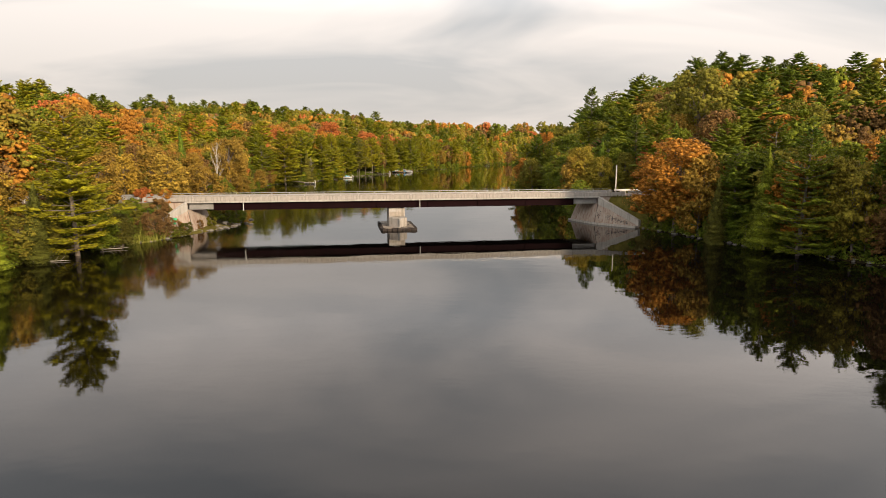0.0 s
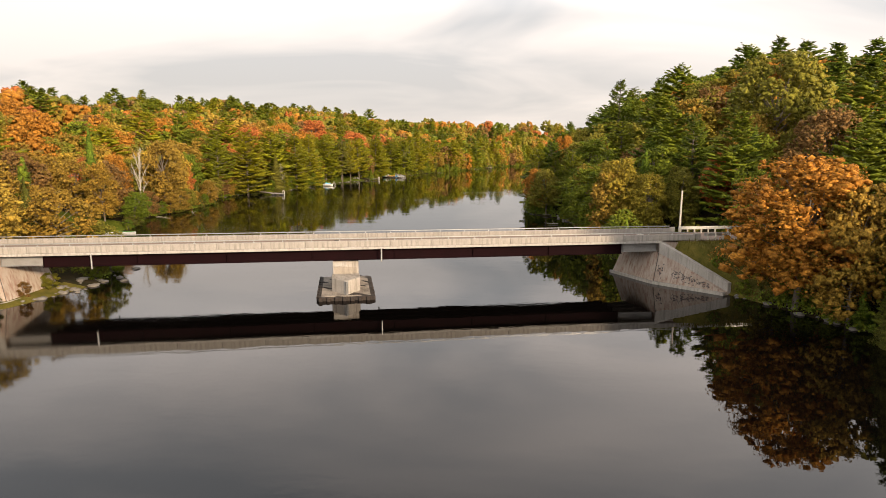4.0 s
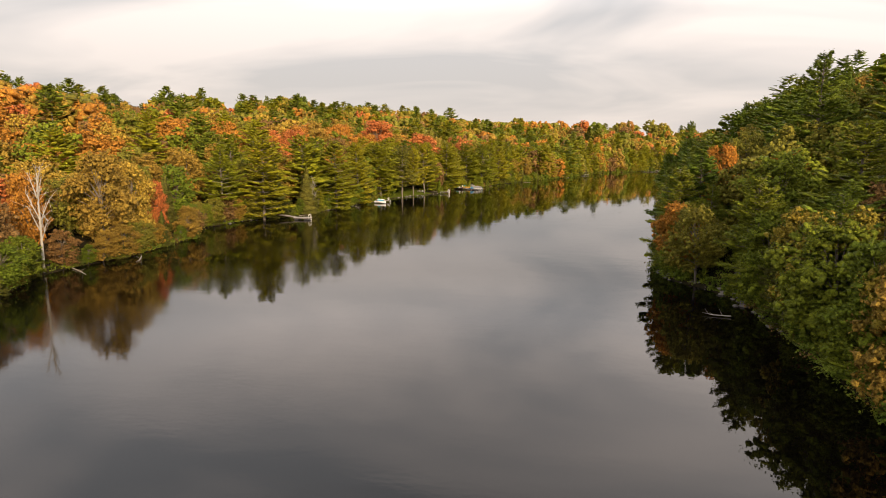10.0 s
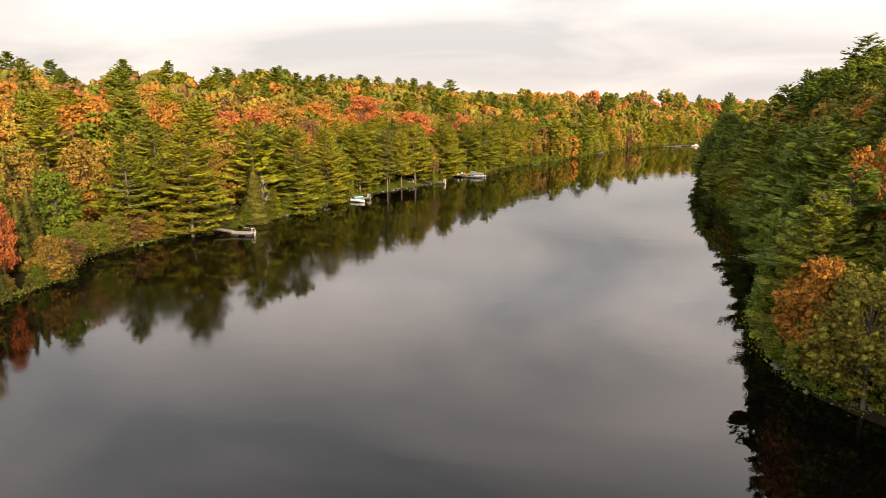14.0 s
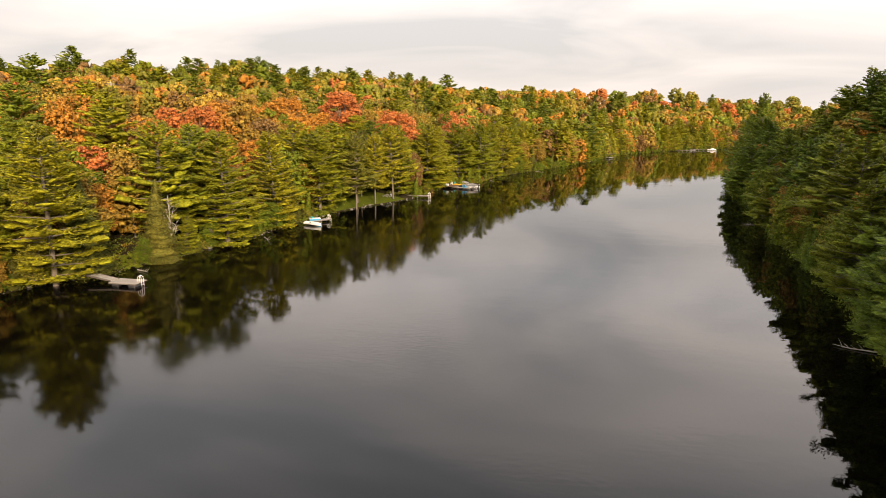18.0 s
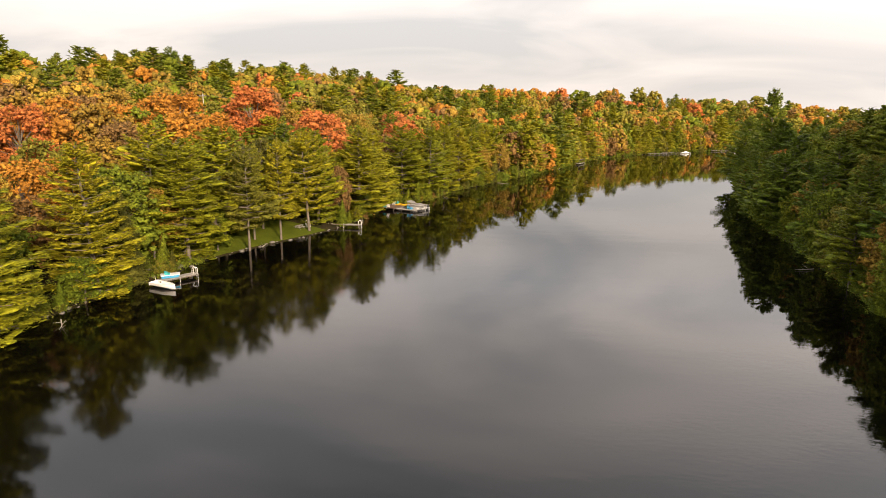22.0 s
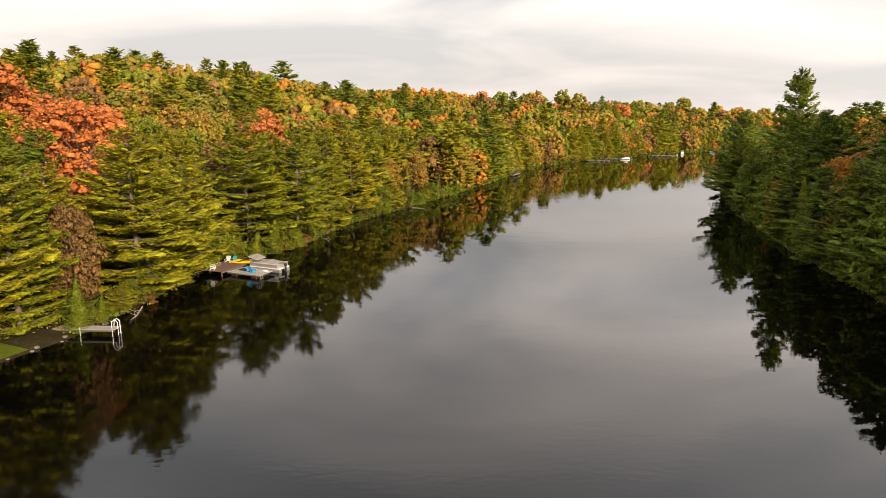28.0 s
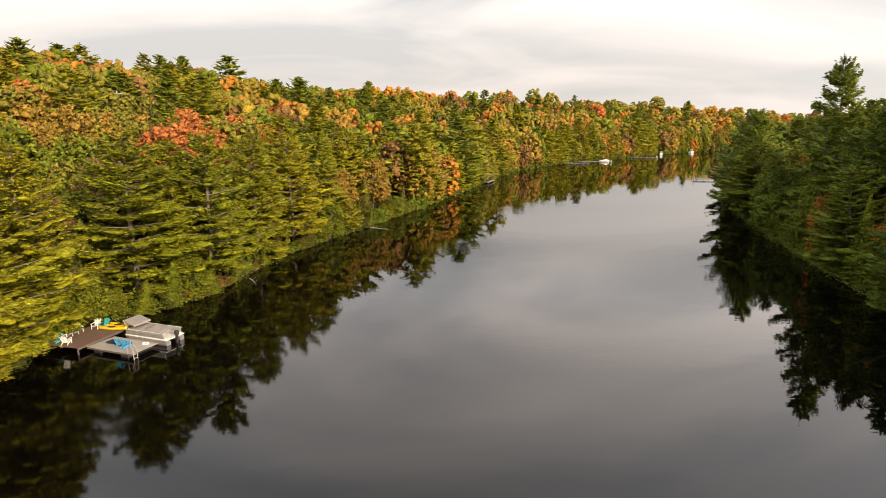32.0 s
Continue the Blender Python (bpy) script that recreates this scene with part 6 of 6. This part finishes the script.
    box(g, -1.3, 1.3, -0.45, 0.45, 0.0, 0.16, bevel=0.05)
    part("cushion", g, NAVY, mt)
    ring = thing("life_ring", fm @ pose(4.9, 0.9, 0.0), "white life ring lying on the float", "life ring")
    g = bmesh.new()
    seg = [(0.3 * math.cos(k * 0.5236), 0.3 * math.sin(k * 0.5236), 0.07) for k in range(12)]
    for a, c in zip(seg, seg[1:] + seg[:1]):
        tube(g, a, c, 0.07, None, 6)
    part("ring", g, WHITE, ring)
    lad = thing("dock_ladder", fm @ pose(5.75, -1.5, 0), "pale wooden ladder at the corner of the float", "ladder")
    for y in (-0.22, 0.22):
        g = bmesh.new()
        for a, c in (((-0.35, y, 0.0), (-0.3, y, 0.65)), ((-0.3, y, 0.65), (0.0, y, 0.85)), ((0.0, y, 0.85), (0.4, y, 0.5)), ((0.4, y, 0.5), (0.42, y, -0.9))):
            tube(g, a, c, 0.035, None, 6)
        part("rail", g, PLANK, lad)
    for z in (-0.7, -0.35, 0.0):
        g = bmesh.new()
        tube(g, (0.42, -0.22, z), (0.42, 0.22, z), 0.03, None, 6)
        part("rung", g, PLANK, lad)
    pontoon_boat(fm @ pose(3.6, 3.35, -0.42, 0, 0, 180))
    dm = pose(-43.2, 367.1, 0.605, 0, 0, -18)
    for x, y, a, material, word in ((-0.9, 1.6, 200, WHITE, "white"), (-0.1, 1.9, 185, TEAL, "teal"), (-1.8, 0.3, 245, WHITE, "white"), (-1.5, -0.6, 260, WHITE, "white"), (-1.85, -1.7, 280, WHITE, "white"),
                                   (-1.0, -2.6, 330, TEAL, "teal"), (0.1, -2.9, 20, WHITE, "white")):
        chair(dm @ pose(x, y, 0, 0, 0, a + 180), material, f"{word} plastic garden chair standing on the brown deck")
    for x, y, a in ((3.0, 1.1, 200), (3.9, 0.9, 160)):
        chair(fm @ pose(x, y - 1.4, 0.002, 0, 0, a), BLUE, "low blue plastic chair on the grey float")
    for k in range(3):
        kayak(dm @ pose(1.1 + 0.1 * k, 2.0 + 0.75 * k - 0.2, 0.0, 0, 0, 12 + 4 * k), YELLOW, "bright yellow plastic kayak lying on the deck")
    # lawn: white chairs and a bench table, small white shed
    for x, y, a in ((-53.2, 332.6, 90), (-53.8, 334.0, 60)):
        chair(pose(x, y, float(ground_z(x, y)) - 0.02, 0, 0, a), WHITE, "white plastic garden chair on the lawn")
    tb = thing("picnic_table", pose(-54.3, 330.6, float(ground_z(-54.3, 330.6)) - 0.03, 0, 0, 70), "weathered wooden picnic table on the lawn", "table")
    for y0, y1, z in ((-0.38, 0.38, 0.74), (-0.85, -0.6, 0.45), (0.6, 0.85, 0.45)):
        g = bmesh.new()
        box(g, -0.9, 0.9, y0, y1, z - 0.045, z, bevel=0.01)
        part("tabletop" if z > 0.7 else "bench", g, PLANK, tb)
    for x in (-0.6, 0.6):
        for s in (-1, 1):
            g = bmesh.new()
            tube(g, (x, s * 0.75, 0), (x, s * 0.22, 0.7), 0.05, None, 6)
            part("leg", g, PLANK, tb)
        g = bmesh.new()
        box(g, x - 0.03, x + 0.03, -0.8, 0.8, 0.34, 0.41)
        part("cross_beam", g, PLANK, tb)
    sz = float(ground_z(-59.5, 349))
    sh = thing("shed", pose(-59.5, 349, sz - 0.1, 0, 0, 12), "small white boarded shed with a grey roof among the pines", "shed")
    g = bmesh.new()
    box(g, -1.5, 1.5, -1.3, 1.3, 0, 2.2)
    part("wall", g, WHITE, sh)
    g = bmesh.new()
    hull(g, [(x, y, z) for x in (-1.75, 1.75) for y, z in ((-1.6, 2.1), (1.6, 2.1), (-1.6, 2.22), (1.6, 2.22), (0, 3.1))])
    part("roof", g, TARP, sh)
    g = bmesh.new()
    box(g, 1.48, 1.55, -0.45, 0.45, 0.1, 1.9)
    part("door", g, PLANK, sh)
    # landing beyond the bridge
    dock(pose(-60.8, 134.8, 0, 0, 0, -24), 6.3, 1.8, 0.45, "weathered grey dock by the lawn near the bridge", ladder=False)
    small_boat("aluminium_boat", pose(-58.2, 138.6, 0.12, 0, 0, 20), 4.6, 1.6, 0.6, ALU, "aluminium fishing boat drawn up beside the dock", "boat")
    lf = thing("boat_lift", pose(-56.8, 131.6, 0, 0, 0, 38), "tubular aluminium boat lift standing in the shallows", "boat lift")
    for x in (-1.5, 1.5):
        for y in (-1.1, 1.1):
            g = bmesh.new()
            tube(g, (x, y, -1.6), (x, y, 1.1), 0.06, None, 8)
            part("post", g, ALU, lf)
        g = bmesh.new()
        tube(g, (x, -1.1, 1.0), (x, 1.1, 1.0), 0.05, None, 8)
        part("cross_bar", g, ALU, lf)
    for y in (-1.1, 1.1):
        g = bmesh.new()
        tube(g, (-2.0, y, 0.45), (2.0, y, 0.45), 0.06, None, 8)
        part("cradle_bar", g, ALU, lf)
    small_boat("rowboat", pose(-60.6, 139.2, float(ground_z(-60.6, 139.2)) + 0.02, 0, 0, 10), 3.6, 1.3, 0.5, PLANK, "grey rowboat lying on the lawn", "boat")
    cz = float(ground_z(-61, 143.5))
    small_boat("canoe", pose(-61, 143.5, cz + 0.02, 0, 0, 5), 4.6, 0.85, 0.35, GREENC, "green canoe lying on the grass", "canoe", blunt=0.0, seats=2)
    # far shore
    w = thing("retaining_wall", pose(2.6, 504, 0, 0, 0, 70), "low pale stone retaining wall at the water's edge", "wall")
    rng = random.Random(2)
    for k in range(16):
        g = bmesh.new()
        x = -7.5 + k
        box(g, x, x + 0.97, -0.6 - rng.random() * 0.15, 0.9, -1.0, 0.75 + rng.random() * 0.2, bevel=0.12)
        part("stone", g, PALECON, w)
    bh = thing("boat_shelter", pose(14.2, 535, 0, 0, 0, 70), "dark open boat shelter with a flat roof over a dock", "boat shelter")
    for x in (-4.5, 4.5):
        for y in (-1.6, 1.6):
            g = bmesh.new()
            tube(g, (x, y, -1.5), (x, y, 2.3), 0.1, None, 8)
            part("post", g, FRAMEWOOD, bh)
    g = bmesh.new()
    box(g, -5, 5, -1.9, 1.9, 0.35, 0.5, bevel=0.03)
    part("platform", g, PLANK, bh)
    g = bmesh.new()
    box(g, -5.2, 5.2, -2.1, 2.1, 2.3, 2.45, bevel=0.03)
    part("roof", g, FRAMEWOOD, bh)
    dock(pose(63, 632, 0, 0, 0, 0), 15, 2.2, 0.6, "long grey dock on the far shore", ladder=False)
    dock(pose(76, 646, 0, 0, 0, -8), 18, 2.2, 0.6, "long pale dock with a swim ladder on the far shore", ladder=True)
    dock(pose(118, 684, 0, 0, 0, -5), 16, 2.2, 0.6, "grey board dock on the far shore", ladder=True)
    for x, y, a in ((92, 650, 20), (150, 718, 70), (182, 744, 40)):
        b = small_boat("moored_boat", pose(x, y, 0.0, 0, 0, a), 6.0, 2.2, 0.9, WHITE, "white motor boat moored off the far shore", "boat", seats=2)
        g = bmesh.new()
        hull(g, [(xx, yy, z) for yy in (-0.8, 0.8) for xx, z in ((-0.6, 0.8), (1.4, 0.8), (0.9, 1.5), (-0.3, 1.6))])
        part("windscreen", g, WHITE, b)
        if x > 100:
            g = bmesh.new()
            box(g, -1.4, 0.9, -0.9, 0.9, 2.2, 2.32, bevel=0.04)
            part("canopy", g, WHITE, b)
            for xx in (-1.2, 0.7):
                for yy in (-0.75, 0.75):
                    g = bmesh.new()
                    tube(g, (xx, yy, 0.7), (xx, yy, 2.22), 0.04, None, 6)
                    part("canopy_post", g, ALU, b)
    dock(pose(101.5, 536, 0, 0, 0, 170), 8, 1.6, 0.6, "small grey dock under the trees of the point", ladder=True)
    # stones, reeds, dead wood
    rng = np.random.default_rng(8)
    spots = []
    for y in np.arange(55, 100, 0.9):
        spots.append(land_point(-1, y + rng.normal(0, 0.4), rng.uniform(-0.3, 0.8)))
    for y in np.arange(225, 350, 1.5):
        spots.append(land_point(-1, y + rng.normal(0, 0.4), rng.uniform(-0.2, 0.7)))
    for y in np.arange(160, 200, 0.8):
        spots.append(land_point(1, y + rng.normal(0, 0.4), rng.uniform(-0.3, 1.6)))
    for y in np.arange(60, 104, 1.1):
        spots.append(land_point(1, y + rng.normal(0, 0.4), rng.uniform(-0.3, 0.8)))
    rocks("shore_stones", "small grey and brown stones along the waterline", spots, 3, 0.34)
    spots = [(-40.6 + rng.normal(0, 1.3), 101.5 + rng.normal(0, 4.5)) for _ in range(28)] + [(-62.4 + rng.normal(0, 0.8), 297 + rng.normal(0, 2.0)) for _ in range(16)] + [(26.4 + rng.normal(0, 0.8), 176 + rng.normal(0, 2.8)) for _ in range(40)]
    rocks("boulders", "pale grey boulders piled on the bank", spots, 4, 0.4)
    pts = [land_point(-1, rng.uniform(73, 84), rng.uniform(-0.6, 3.0)) for _ in range(1400)]
    blades("reeds", "green reeds and cattails at the water's edge", pts, 1.7, 0.035, REED, 5)
    pts = []
    while len(pts) < 9000:
        s, v = rng.uniform(34, 62), rng.uniform(-14, -0.4)
        if s > 34.4 - v * 0.64:
            p = B_M @ Vector((s, v, 0))
            pts.append((p.x, p.y))
    blades("verge_grass", "dry tufted grass on the road bank", pts, 0.42, 0.035, DRYGRASS, 6)
    pts = [land_point(-1, rng.uniform(119, 155), rng.uniform(0.3, 14)) for _ in range(5000)] + [land_point(-1, rng.uniform(298, 335), rng.uniform(0.3, 13)) for _ in range(7000)]
    blades("lawn_blades", "short green lawn grass by the water", pts, 0.14, 0.03, GRASS, 7)
    for x, y, L, a in ((-50, 63.5, 4.5, 20), (-47, 73, 3.5, 30), (-69, 170.5, 6, -30), (-66, 182, 5, -60), (-67, 246, 3, -20), (-61, 274, 4, -50), (-56, 318, 3, -80), (-46, 348, 5, -75), (-21.5, 436, 6, -30),
                       (38, 317, 3.5, 200), (29.5, 236, 4, 160), (23, 165, 3, 170), (-34, 392, 4, -60)):
        driftwood(x, y, L, a, "bleached dead branch lying in the shallows")
    # power line up the wooded hill
    tops = []
    for x, y in ((-172, 262), (-140, 330), (-112, 398), (-88, 470)):
        z = float(ground_z(x, y))
        p = thing("power_pole", pose(x, y, z - 0.5), "tall wooden power pole with a cross arm among the trees", "pole", "power poles on the hill")
        g = bmesh.new()
        tube(g, (0, 0, 0), (0, 0, 15.5), 0.2, 0.14, 8)
        part("shaft", g, WOODPOLE, p)
        g = bmesh.new()
        box(g, -1.2, 1.2, -0.07, 0.07, 14.7, 14.85)
        part("cross_arm", g, WOODPOLE, p)
        tops.append((x, y, z + 14.4))
    for (xa, ya, za), (xb, yb, zb) in zip(tops, tops[1:]):
        for o in (-1.1, 0, 1.1):
            g = bmesh.new()
            rings = []
            for k in range(9):
                f = k / 8
                q = Vector((xa + (xb - xa) * f + o, ya + (yb - ya) * f, za + (zb - za) * f - 1.2 * math.sin(math.pi * f)))
                rings.append([g.verts.new(q + Vector(e)) for e in ((-0.02, 0, 0), (0, 0, -0.02), (0.02, 0, 0), (0, 0, 0.02))])
            for ra, rb in zip(rings, rings[1:]):
                for k in range(4):
                    g.faces.new((ra[k], ra[(k + 1) % 4], rb[(k + 1) % 4], rb[k]))
            g.faces.new(rings[0])
            g.faces.new(rings[-1][::-1])
            w = part("power_cable", g, BLACKP)
            tagged(w, "thin black power cable strung between wooden poles", "cable", "power cables on the hill")


plant()
build_bridge()
build_road()
build_shore_things()
